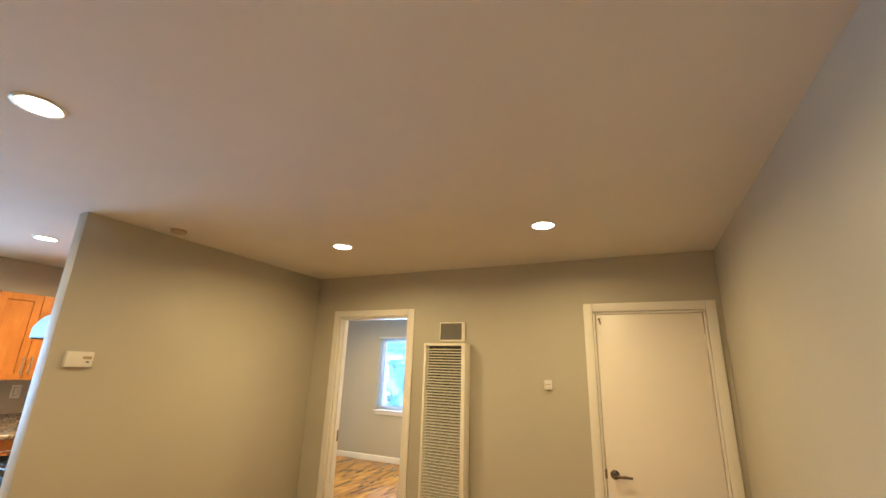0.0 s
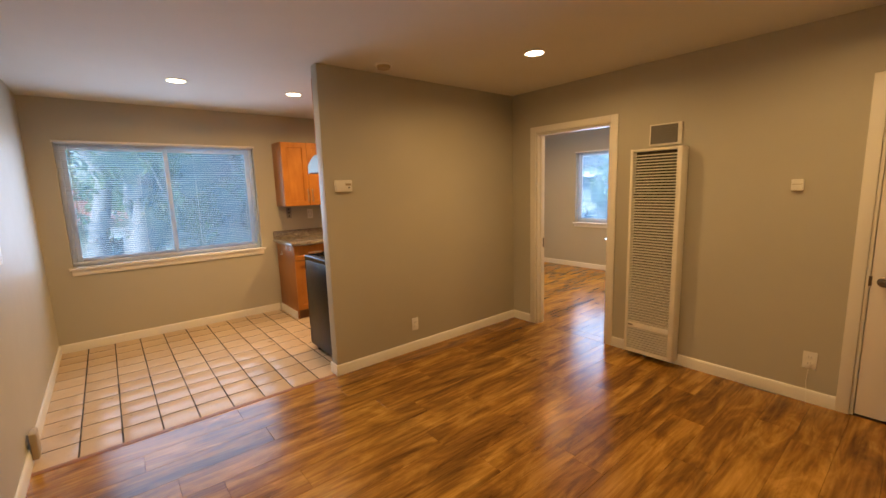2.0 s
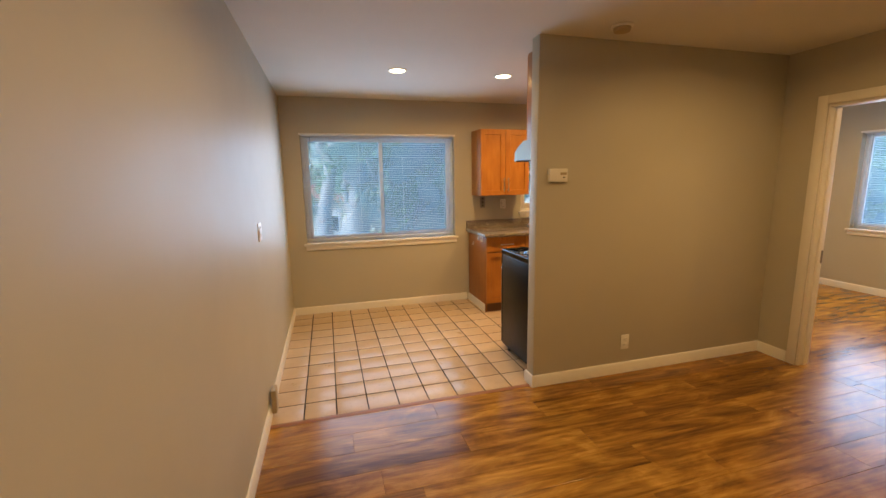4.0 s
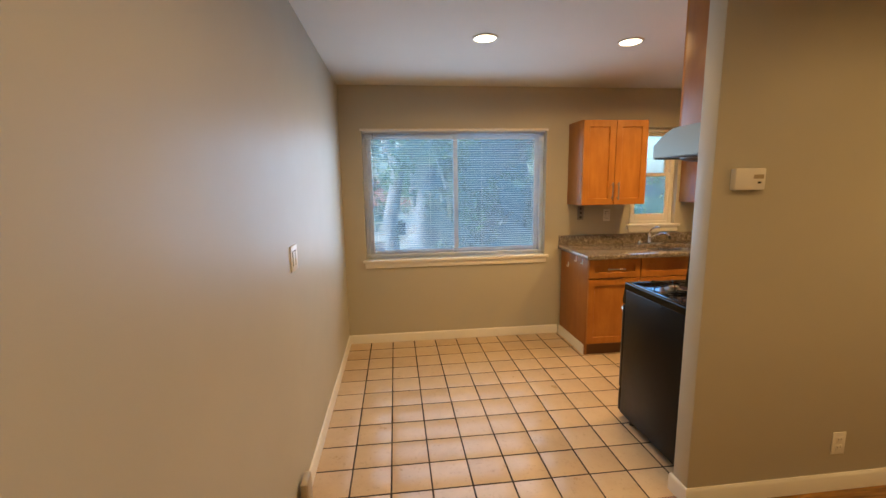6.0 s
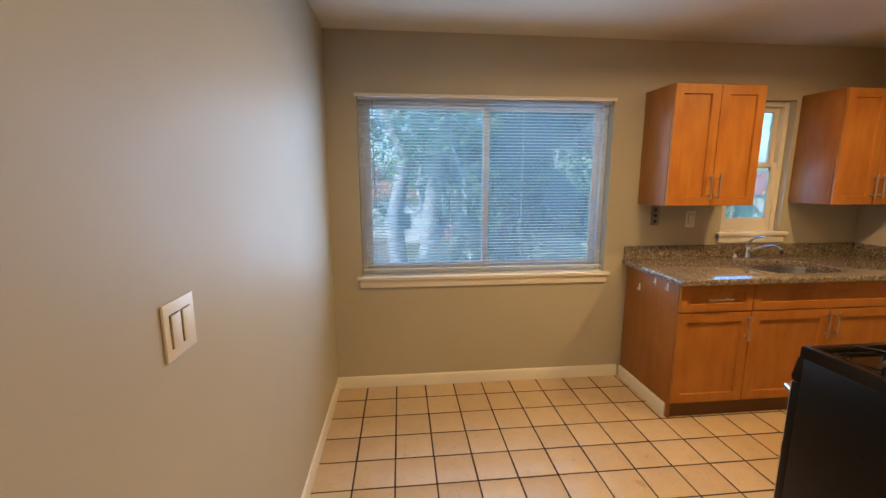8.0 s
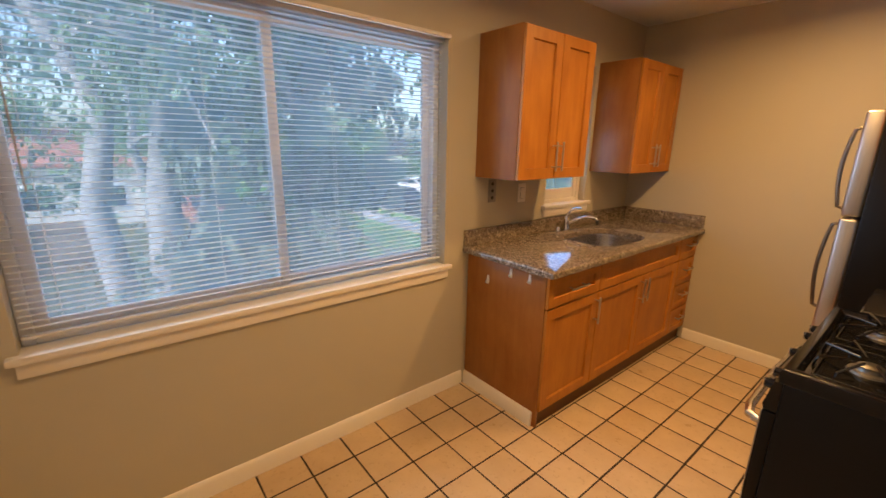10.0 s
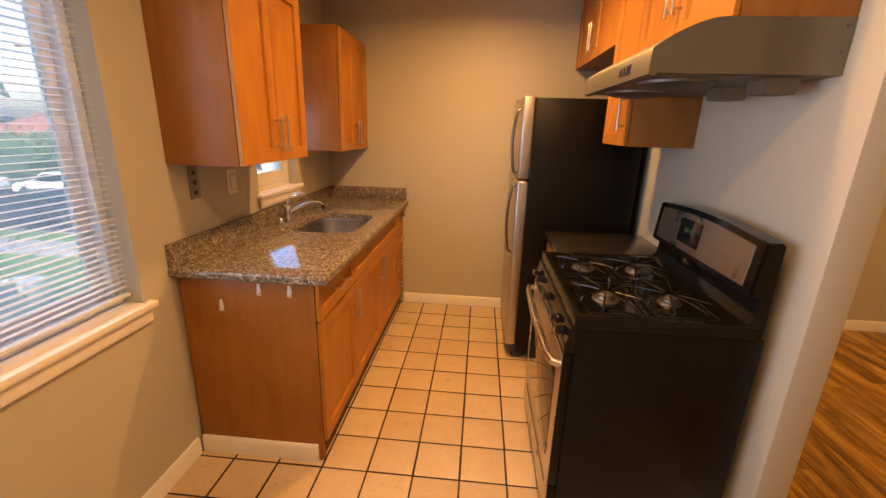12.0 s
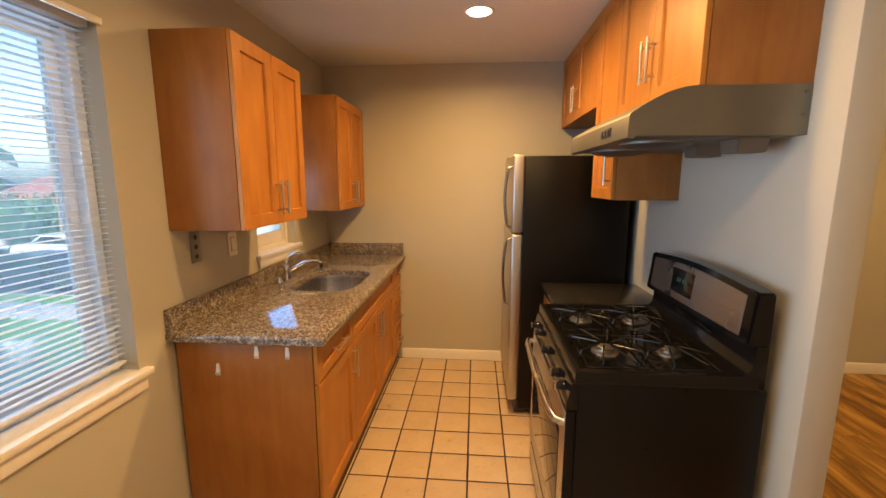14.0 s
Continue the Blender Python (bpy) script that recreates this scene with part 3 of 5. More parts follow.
# ---- blinds ----
def blind(name, u0, u1, z0, z1, place, along, label, tilt):
    """A venetian blind: head rail, slats on ladder cords, bottom rail, wand."""
    mid = (u0 + u1) / 2
    w = thing(name, place(mid, 0.048, z1), label, "window blind")
    def bx(a, b, d0, d1, c, e, bev=0.002):
        p, q = place(a, d0, c), place(b, d1, e)
        lo, hi = [min(s, t) for s, t in zip(p, q)], [max(s, t) for s, t in zip(p, q)]
        return box(bmesh.new(), lo[0], hi[0], lo[1], hi[1], lo[2], hi[2], bev)
    part("head_rail", bx(u0 + 0.004, u1 - 0.004, 0.026, 0.060, z1 - 0.03, z1 - 0.002), SLAT, w)
    part("valance", bx(u0 - 0.012, u1 + 0.012, -0.012, -0.0008, z1 - 0.018, z1 + 0.004), TRIM, w, "cream head valance")
    part("bottom_rail", bx(u0 + 0.008, u1 - 0.008, 0.035, 0.060, z0 + 0.034, z0 + 0.046), SLAT, w)
    pitch = 0.0212
    count = int((z1 - 0.045 - z0 - 0.056) / pitch) + 1
    half = (u1 - u0) / 2 - 0.012
    bm = bmesh.new()
    rows = []
    for s in range(5):
        v = -1 + s * 0.5
        d, h = v * 0.0125, 0.0018 * (1 - v * v)
        d, h = d * math.cos(tilt) - h * math.sin(tilt), d * math.sin(tilt) + h * math.cos(tilt)
        rows.append([(-half, d, h), (half, d, h)])
    top = [[bm.verts.new((u, d, h) if along == "x" else (-d, u, h)) for u, d, h in r] for r in rows]
    low = [[bm.verts.new((u, d, h - 0.0006) if along == "x" else (-d, u, h - 0.0006)) for u, d, h in r] for r in rows]
    for g in (top, low):
        for a, b in zip(g, g[1:]):
            bm.faces.new((a[0], a[1], b[1], b[0]))
    for k in (0, -1):
        bm.faces.new((top[k][0], top[k][1], low[k][1], low[k][0]))
    me = finish(bm, "slat", SLAT)
    for k in range(count):
        ob = new("slat", me)
        ob.parent = w
        ob.location = (0, 0, -0.045 - k * pitch)
        ob.rotation_euler = ((random.uniform(-0.05, 0.05), 0, random.uniform(-0.0006, 0.0006)) if along == "x" else (0, random.uniform(-0.05, 0.05), random.uniform(-0.0006, 0.0006)))
    n = 4
    for k in range(n):
        u = u0 + 0.12 + (u1 - u0 - 0.24) * k / (n - 1)
        for d in (0.035, 0.061):
            part("ladder_cord", rod(bmesh.new(), place(u, d, z1 - 0.03), place(u, d, z0 + 0.046), 0.0007, n=5), SLAT, w)
    part("wand", rod(bmesh.new(), place(u0 + 0.10, 0.022, z1 - 0.04), place(u0 + 0.103, 0.024, z1 - 0.70), 0.0035, n=6), WAND, w, "clear plastic tilt wand")
    return w


def slat_mat():
    m = Mat("blind_slat", 0.35, 0, 0.5)
    m.colour((0.70, 0.73, 0.76))
    return m.m


SLAT = slat_mat()
WAND = plain("wand_plastic", (0.35, 0.36, 0.36), 0.2)
blind("window_blind", *MAIN_WIN, west_place, "y", "white venetian blind lowered with open slats over the sliding window", radians(-4))
blind("window_blind", *BED_WIN, bed_place, "x", "white venetian blind lowered with open slats over the bedroom window", radians(-4))

# ---- fixtures on walls and ceiling ----
def downlight(x, y, group):
    w = thing("downlight", (x, y, CEIL), "round recessed ceiling downlight, lit warm white", "ceiling light", group)
    part("trim_ring", lathe(bmesh.new(), (x, y, CEIL), [(0.068, -0.0005), (0.080, -0.0005), (0.081, -0.004), (0.078, -0.007), (0.071, -0.008), (0.068, -0.005)], 40), PLASTIC, w, "white trim ring")
    part("diffuser", lathe(bmesh.new(), (x, y, CEIL), [(0.0679, -0.001), (0.0679, -0.0045), (0.055, -0.0065), (0.03, -0.0075), (0.004, -0.008)], 40), DIFFUSER, w, "glowing frosted diffuser")
    return w


for lx, ly in KITCHEN_LAMPS:
    downlight(lx, ly, "downlights in the kitchen")
for lx, ly in LIVING_LAMPS:
    downlight(lx, ly, "downlights in the living room")
# Added fittings for the unseen bedroom fill lamps, same design as the others.
for lx, ly in BEDROOM_FILL_LAMPS:
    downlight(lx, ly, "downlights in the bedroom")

w = thing("smoke_detector", (-2.24, 2.305, CEIL), "round white smoke detector on the ceiling by the partition", "smoke detector")
part("base", lathe(bmesh.new(), (-2.24, 2.305, CEIL), [(0.064, -0.0005), (0.066, -0.010), (0.062, -0.014)], 28), PLASTIC, w)
part("cover", lathe(bmesh.new(), (-2.24, 2.305, CEIL), [(0.052, -0.0141), (0.052, -0.024), (0.046, -0.036), (0.02, -0.040), (0.003, -0.041)], 28), BEIGE_PLASTIC, w, "slotted cover")


def wall_box(bm, axis, face, out, u0, u1, z0, z1, d0, d1, bevel=0.0015):
    """A block on a wall face, from d0 to d1 out into the room."""
    a, b = sorted((face + out * d0, face + out * d1))
    return box(bm, a, b, u0, u1, z0, z1, bevel) if axis == "x" else box(bm, u0, u1, a, b, z0, z1, bevel)


def outlet(axis, face, out, u, z, material, label, slots=True):
    loc = (face, u, z - 0.058) if axis == "x" else (u, face, z - 0.058)
    w = thing("wall_outlet", loc, label, "outlet")
    plate = part("cover_plate", wall_box(bmesh.new(), axis, face, out, u - 0.036, u + 0.036, z - 0.058, z + 0.058, 0.0005, 0.006, 0.002), material, w)
    for dz in (-0.021, 0.021):
        rec = part("receptacle", wall_box(bmesh.new(), axis, face, out, u - 0.017, u + 0.017, z + dz - 0.0145, z + dz + 0.0145, 0.0062, 0.0085, 0.001), material, plate)
        if slots:
            for du in (-0.007, 0.007):
                part("slot", wall_box(bmesh.new(), axis, face, out, u + du - 0.0012, u + du + 0.0012, z + dz - 0.003, z + dz + 0.006, 0.0082, 0.0088, 0), PLASTIC_DARK, plate)
    return w


outlet("x", PART_L, 1, 2.655, 0.252, PLASTIC, "white duplex outlet low on the partition wall")
outlet("y", NORTH, -1, 0.08, 0.292, PLASTIC, "white duplex outlet beside the closet door, thin cord hanging")
w = thing("cable_box", (-2.66, SOUTH, 0.03), "beige surface-mounted cable box low on the long wall", "junction box")
body = part("body", wall_box(bmesh.new(), "y", SOUTH, 1, -2.712, -2.612, 0.03, 0.185, 0.0135, 0.042, 0.004), BEIGE_PLASTIC, w)
part("cover", wall_box(bmesh.new(), "y", SOUTH, 1, -2.706, -2.618, 0.036, 0.179, 0.0422, 0.045, 0.002), BEIGE_PLASTIC, body)
w = thing("utility_plate", (WEST, 2.375, 1.16), "grey metal wall plate with three dark holes under the cabinet", "wall plate")
plate = part("cover_plate", wall_box(bmesh.new(), "x", WEST, 1, 2.343, 2.407, 1.165, 1.305, 0.0005, 0.006, 0.002), plain("galvanised_plate", (0.30, 0.29, 0.27), 0.45, 0.7), w)
for pz in (1.192, 1.235, 1.278):
    part("hole", lathe(bmesh.new(), (WEST + 0.0062, 2.375, pz), [(0.011, 0.0), (0.011, 0.0015), (0.008, 0.002)], 14, "x"), PLASTIC_DARK, plate)
outlet("y", BED_NORTH, -1, -2.32, 0.30, PLASTIC, "white outlet low on the bedroom wall")
w = thing("wire", (0.085, NORTH, 0.0), "thin pale wire hanging from the outlet to the floor", "cable")
part("strand", tube(bmesh.new(), [(0.082, NORTH - 0.009, 0.262), (0.078, NORTH - 0.016, 0.22), (0.072, NORTH - 0.006, 0.15), (0.075, NORTH - 0.004, 0.10), (0.078, NORTH - 0.016, 0.085), (0.08, NORTH - 0.018, 0.02), (0.083, NORTH - 0.03, 0.003)], 0.0022, 6), PLASTIC, w)


def light_switch(axis, face, out, u, z, wide, count, label):
    loc = (face, u, z - 0.058) if axis == "x" else (u, face, z - 0.058)
    w = thing("light_switch", loc, label, "light switch")
    part("cover_plate", wall_box(bmesh.new(), axis, face, out, u - wide / 2, u + wide / 2, z - 0.06, z + 0.06, 0.0005, 0.0065, 0.002), PLASTIC, w)
    for k in range(count):
        c = u + (k - (count - 1) / 2) * 0.044
        part("rocker", wall_box(bmesh.new(), axis, face, out, c - 0.0165, c + 0.0165, z - 0.034, z + 0.034, 0.0067, 0.0105, 0.0015), PLASTIC, w)
        part("rocker_gap", wall_box(bmesh.new(), axis, face, out, c - 0.0185, c + 0.0185, z - 0.036, z + 0.036, 0.0055, 0.0069, 0), PLASTIC_DARK, w)
    return w


light_switch("y", SOUTH, 1, -2.842, 1.20, 0.118, 2, "white double rocker switch on the long wall")
light_switch("x", WEST, 1, 2.652, 1.207, 0.072, 1, "white switch plate over the backsplash")

w = thing("thermostat", (PART_L, 2.02, 1.48), "white rectangular thermostat on the partition edge", "thermostat")
body = part("body", wall_box(bmesh.new(), "x", PART_L, 1, 1.95, 2.09, 1.488, 1.578, 0.0005, 0.03, 0.005), PLASTIC, w)
part("lever", wall_box(bmesh.new(), "x", PART_L, 1, 2.052, 2.067, 1.515, 1.523, 0.0302, 0.034, 0.001), PLASTIC_DARK, body)
part("dial_window", wall_box(bmesh.new(), "x", PART_L, 1, 2.032, 2.079, 1.535, 1.552, 0.0302, 0.0312, 0), BEIGE_PLASTIC, body)
w = thing("heater_thermostat", (-0.065, NORTH, 1.39), "small white wall thermostat beside the heater", "thermostat")
body = part("body", wall_box(bmesh.new(), "y", NORTH, -1, -0.098, -0.036, 1.408, 1.480, 0.0005, 0.028, 0.004), PLASTIC, w)
part("slot", wall_box(bmesh.new(), "y", NORTH, -1, -0.092, -0.042, 1.446, 1.450, 0.0282, 0.0292, 0), BEIGE_PLASTIC, body)
part("lever", wall_box(bmesh.new(), "y", NORTH, -1, -0.085, -0.052, 1.401, 1.4078, 0.008, 0.022, 0.001), BEIGE_PLASTIC, body)

w = thing("wall_vent", (-0.90, NORTH, 1.77), "small cream wall vent with a grey mesh above the heater", "vent")
part("frame", wall_box(bmesh.new(), "y", NORTH, -1, -1.02, -0.776, 1.773, 1.94, 0.0005, 0.02, 0.003), HEATER, w)
part("grille", wall_box(bmesh.new(), "y", NORTH, -1, -1.008, -0.805, 1.787, 1.930, 0.0202, 0.022, 0), plain("vent_mesh", (0.13, 0.12, 0.10), 0.5), w, "grey wire mesh")
for k in range(9):
    z = 1.793 + k * 0.0158
    part("slat", wall_box(bmesh.new(), "y", NORTH, -1, -1.008, -0.805, z, z + 0.0016, 0.0221, 0.0235, 0), plain("vent_slat", (0.17, 0.16, 0.14), 0.5) if k == 0 else bpy.data.materials["vent_slat"], w)


def wall_heater():
    x0, x1, z0, z1, d = -1.112, -0.722, 0.05, 1.75, 0.135
    f = NORTH - d
    w = thing("wall_heater", ((x0 + x1) / 2, NORTH - d / 2, z0), "tall cream louvred gas wall heater mounted above the baseboard", "wall heater")
    body = bmesh.new()
    s = 0.022
    box(body, x0, x0 + s, f, NORTH - 0.0135, z0, z1, 0.004)
    box(body, x1 - s - 0.014, x1, f, NORTH - 0.0135, z0, z1, 0.004)
    box(body, x0 + s, x1 - s - 0.014, f + 0.001, NORTH - 0.0135, z1 - 0.02, z1 - 0.001, 0.002)
    box(body, x0 + s, x1 - s - 0.014, f + 0.001, NORTH - 0.0135, z0 + 0.001, z0 + 0.035, 0.002)
    part("cabinet", body, HEATER, w)
    # Solid dark brown block fills the depth behind the louvres.
    part("back", box(bmesh.new(), x0 + s, x1 - s - 0.014, NORTH - 0.075, NORTH - 0.0145, z0 + 0.035, z1 - 0.02), HEATER_DARK, w, "dark brown block behind the louvres")
    a, b = x0 + s, x1 - s - 0.014
    part("cross_bar", box(bmesh.new(), a, b, f - 0.001, f + 0.02, 0.272, 0.318, 0.003), HEATER, w)
    part("badge", box(bmesh.new(), a + 0.008, a + 0.05, f - 0.003, f - 0.001, 0.288, 0.300), BRONZE, w)
    # Dark brown band across the inside, near the top.
    part("dark_band", box(bmesh.new(), a, b, f + 0.03, f + 0.06, 1.36, 1.40), HEATER_DARK, w, "dark brown band inside")
    blade = prism(bmesh.new(), [(0.0, 0.001), (0.0008, 0.0), (0.003, 0.0), (0.030, 0.0095), (0.0295, 0.011), (0.003, 0.0072), (0.0005, 0.0072)], "x", a, b)
    me = finish(blade, "louvre", HEATER)
    zs = [0.098 + k * 0.0205 for k in range(9)] + [0.325 + k * 0.0228 for k in range(61)]
    for z in zs:
        ob = new("louvre", me)
        ob.parent = w
        ob.matrix_parent_inverse = Matrix.Translation(-Vector(w.location))
        ob.location = (0, f, z)
    bm = rod(bmesh.new(), ((x0 + x1) / 2 - 0.05, NORTH - 0.05, 0.001), ((x0 + x1) / 2 - 0.05, NORTH - 0.05, z0 + 0.02), 0.012)
    part("gas_pipe", bm, BRONZE, w)


wall_heater()


# ---- cabinets ----
def bar_handle(parent, x, out, u, z, length, upright):
    """A steel bar pull on two posts; x is the door face, out its outward way."""
    h = length / 2
    bm = bmesh.new()
    e = x + out * 0.032
    if upright:
        rod(bm, (e, u, z - h), (e, u, z + h), 0.0055, n=10)
        for s in (-1, 1):
            rod(bm, (x + out * 0.0005, u, z + s * h * 0.72), (e, u, z + s * h * 0.72), 0.0045, n=8)
    else:
        rod(bm, (e, u - h, z), (e, u + h, z), 0.0055, n=10)
        for s in (-1, 1):
            rod(bm, (x + out * 0.0005, u + s * h * 0.72, z), (e, u + s * h * 0.72, z), 0.0045, n=8)
    return part("handle", bm, PULL, parent, "brushed steel bar handle")


def shaker(name, parent, x, out, u0, u1, z0, z1, rail=0.058, thick=0.02):
    """A shaker front: flat frame and sunken panel. x is its back plane."""
    bm = bmesh.new()
    g, e = 0.0022, 0.0015
    u0, u1, z0, z1 = u0 + g, u1 - g, z0 + g, z1 - g
    r = min(rail, (z1 - z0) * 0.3)
    rings = [(0, 0, 0.0035), (0, 0, thick - e), (e, e, thick), (rail - e, r - e, thick), (rail, r, thick - e), (rail + 0.0015, r + 0.0015, thick - 0.0115)]
    loops = []
    for du, dz, d in rings:
        loops.append([bm.verts.new((x + out * d, u, z)) for u, z in ((u0 + du, z0 + dz), (u1 - du, z0 + dz), (u1 - du, z1 - dz), (u0 + du, z1 - dz))])
    for p, q in zip(loops, loops[1:]):
        for k in range(4):
            bm.faces.new((p[k], p[(k + 1) % 4], q[(k + 1) % 4], q[k]))
    bm.faces.new(loops[0][::-1])
    bm.faces.new(loops[-1])
    return part(name, bm, MAPLE, parent)


def carcass(parent, x_back, x_front, u0, u1, z0, z1):
    a, b = sorted((x_back, x_front))
    t = 0.016
    part("side_panel", box(bmesh.new(), a, b, u0, u0 + t, z0, z1, 0.001), MAPLE_BAKED_LIGHT, parent)
    part("side_panel", box(bmesh.new(), a, b, u1 - t, u1, z0, z1, 0.001), MAPLE_BAKED_LIGHT, parent)
    part("bottom_panel", box(bmesh.new(), a, b - 0.001, u0 + t, u1 - t, z0 + 0.004, z0 + 0.02), MAPLE_BAKED_LIGHT, parent)
    part("top_panel", box(bmesh.new(), a, b - 0.001, u0 + t, u1 - t, z1 - 0.02, z1 - 0.002), MAPLE_BAKED_LIGHT, parent)
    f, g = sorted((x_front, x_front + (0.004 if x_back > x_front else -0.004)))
    # Face frame takes the darker maple copy, painting shade into the door gaps.
    part("face_frame", box(bmesh.new(), f, g, u0 + t, u1 - t, z0 + 0.02, z1 - 0.02), MAPLE_BAKED_LIGHT, parent, "face frame behind the doors")


def upper_cabinet(x_wall, out, u0, u1, z0, z1, depth, doors, label, group, pull, hand=0):
    """A wall cabinet with shaker doors; pull: z of the handle's middle; hand: side of a single door's handle."""
    w = thing("upper_cabinet", (x_wall + out * depth / 2, (u0 + u1) / 2, z0), label, "cabinet", group)
    x0, xf = x_wall + out * 0.001, x_wall + out * (depth - 0.022)
    carcass(w, x0, xf, u0, u1, z0, z1)
    step = (u1 - u0) / doors
    for k in range(doors):
        a, b = u0 + k * step, u0 + (k + 1) * step
        d = shaker("door", w, xf, out, a, b, z0, z1 - 0.004)
        side = hand if doors == 1 else (1 if k == 0 else -1)
        u = b - 0.028 if side > 0 else a + 0.028
        bar_handle(d, xf + out * 0.02, out, u, pull, 0.16, True)
    return w


UP = "maple upper cabinets"
upper_cabinet(WEST, 1, 2.232, 2.848, 1.325, 2.088, 0.325, 2, "honey maple two-door upper cabinet beside the wide window", UP, 1.45)
upper_cabinet(WEST, 1, 3.425, 4.036, 1.325, 2.088, 0.325, 2, "honey maple two-door upper cabinet in the kitchen corner", UP, 1.45)
upper_cabinet(PART_K, -1, 2.0, 2.735, 1.806, CEIL - 0.002, 0.32, 2, "honey maple two-door cabinet above the range hood", UP, 1.97)
upper_cabinet(PART_K, -1, 2.737, 3.085, 1.435, CEIL - 0.002, 0.32, 1, "narrow tall honey maple cabinet between hood and refrigerator", UP, 1.585, -1)
upper_cabinet(PART_K, -1, 3.087, 4.036, 1.93, CEIL - 0.002, 0.32, 2, "honey maple two-door cabinet above the refrigerator", UP, 2.06)

BASE = "maple base cabinets"
BX = -4.197


def base_cabinet(u0, u1, kind, label, end=False):
    w = thing("base_cabinet", ((WEST + BX) / 2, (u0 + u1) / 2, 0), label, "cabinet", BASE)
    a, b = WEST + 0.0005, BX - 0.002
    t = 0.018
    if end:
        part("side_panel", box(bmesh.new(), a + 0.013, BX - 0.001, u0, u0 + t, 0.001, 0.879, 0.0015), MAPLE_BAKED_LIGHT, w)
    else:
        part("side_panel", box(bmesh.new(), a + 0.013, b, u0, u0 + t, 0.10, 0.879), MAPLE_BAKED_LIGHT, w)
    part("side_panel", box(bmesh.new(), a + 0.013, b, u1 - t, u1, 0.10, 0.879), MAPLE_BAKED_LIGHT, w)
    part("bottom_panel", box(bmesh.new(), a + 0.013, b, u0 + t, u1 - t, 0.10, 0.116), MAPLE_BAKED_LIGHT, w)
    # Darker maple copy here too, so shade is painted between the fronts.
    part("face_frame", box(bmesh.new(), BX - 0.006, BX - 0.002, u0 + t, u1 - t, 0.116, 0.879), MAPLE_BAKED_LIGHT, w, "face frame behind the fronts")
    part("toe_kick", box(bmesh.new(), BX - 0.03, BX - 0.012, u0 + (t if end else 0), u1, 0.001, 0.10), TOE_BROWN, w, "dark wooden toe kick")
    if kind == "drawer_door":
        d = shaker("drawer", w, BX, 1, u0, u1, 0.702, 0.872, 0.05)
        bar_handle(d, BX + 0.02, 1, (u0 + u1) / 2, 0.787, 0.16, False)
        d = shaker("door", w, BX, 1, u0, u1, 0.108, 0.698)
        bar_handle(d, BX + 0.02, 1, u1 - 0.03, 0.60, 0.16, True)
    elif kind == "sink":
        mid = (u0 + u1) / 2
        shaker("false_front", w, BX, 1, u0, u1, 0.702, 0.872, 0.05)
        for p, q, u in ((u0, mid, mid - 0.03), (mid, u1, mid + 0.03)):
            d = shaker("door", w, BX, 1, p, q, 0.108, 0.698)
            bar_handle(d, BX + 0.02, 1, u, 0.60, 0.16, True)
    else:
        for p, q in ((0.702, 0.872), (0.500, 0.698), (0.304, 0.496), (0.108, 0.300)):
            d = shaker("drawer", w, BX, 1, u0, u1, p, q, 0.045)
            bar_handle(d, BX + 0.02, 1, (u0 + u1) / 2, (p + q) / 2 + 0.02, 0.13, False)
    return w


base_cabinet(2.185, 2.662, "drawer_door", "honey maple base cabinet with one drawer, scuffed lower corner", True)
base_cabinet(2.664, 3.74, "sink", "honey maple sink base cabinet with two doors")
base_cabinet(3.742, 4.036, "drawers", "narrow honey maple drawer cabinet in the corner")


def adhesive_hook(x, z):
    w = thing("adhesive_hook", (x, 2.185, z), "small white adhesive hook on the cabinet side", "hook", "adhesive hooks on the cabinet side")
    outline = [(x - 0.008, z - 0.026), (x + 0.008, z - 0.026), (x + 0.009, z), (x + 0.006, z + 0.026), (x - 0.006, z + 0.026), (x - 0.009, z)]
    b = part("backplate", prism(bmesh.new(), outline, "y", 2.1810, 2.1852, 0.0012), PLASTIC, w)
    part("prong", tube(bmesh.new(), [(x, 2.181, z - 0.012), (x, 2.172, z - 0.02), (x, 2.168, z - 0.014), (x, 2.168, z - 0.006)], 0.0032, 7), PLASTIC, b)


adhesive_hook(-4.60, 0.755)
adhesive_hook(-4.43, 0.835)
adhesive_hook(-4.30, 0.835)


# ---- worktop, sink and tap ----
def around(cx, cy, x0, x1, y0, y1, angles):
    """Where rays from a centre meet a rectangle."""
    pts = []
    for a in angles:
        c, s = math.cos(a), math.sin(a)
        t = min(((x1 if c > 0 else x0) - cx) / c if abs(c) > 1e-9 else 1e9, ((y1 if s > 0 else y0) - cy) / s if abs(s) > 1e-9 else 1e9)
        pts.append((cx + c * t, cy + s * t))
    return pts


SINK_C, SINK_R = (-4.44, 3.12), (0.20, 0.278)


def oval(k, angles, p=3.8):
    pts = []
    for a in angles:
        c, s = math.cos(a), math.sin(a)
        r = (abs(c / (SINK_R[0] * k)) ** p + abs(s / (SINK_R[1] * k)) ** p) ** (-1 / p)
        pts.append((SINK_C[0] + c * r, SINK_C[1] + s * r))
    return pts


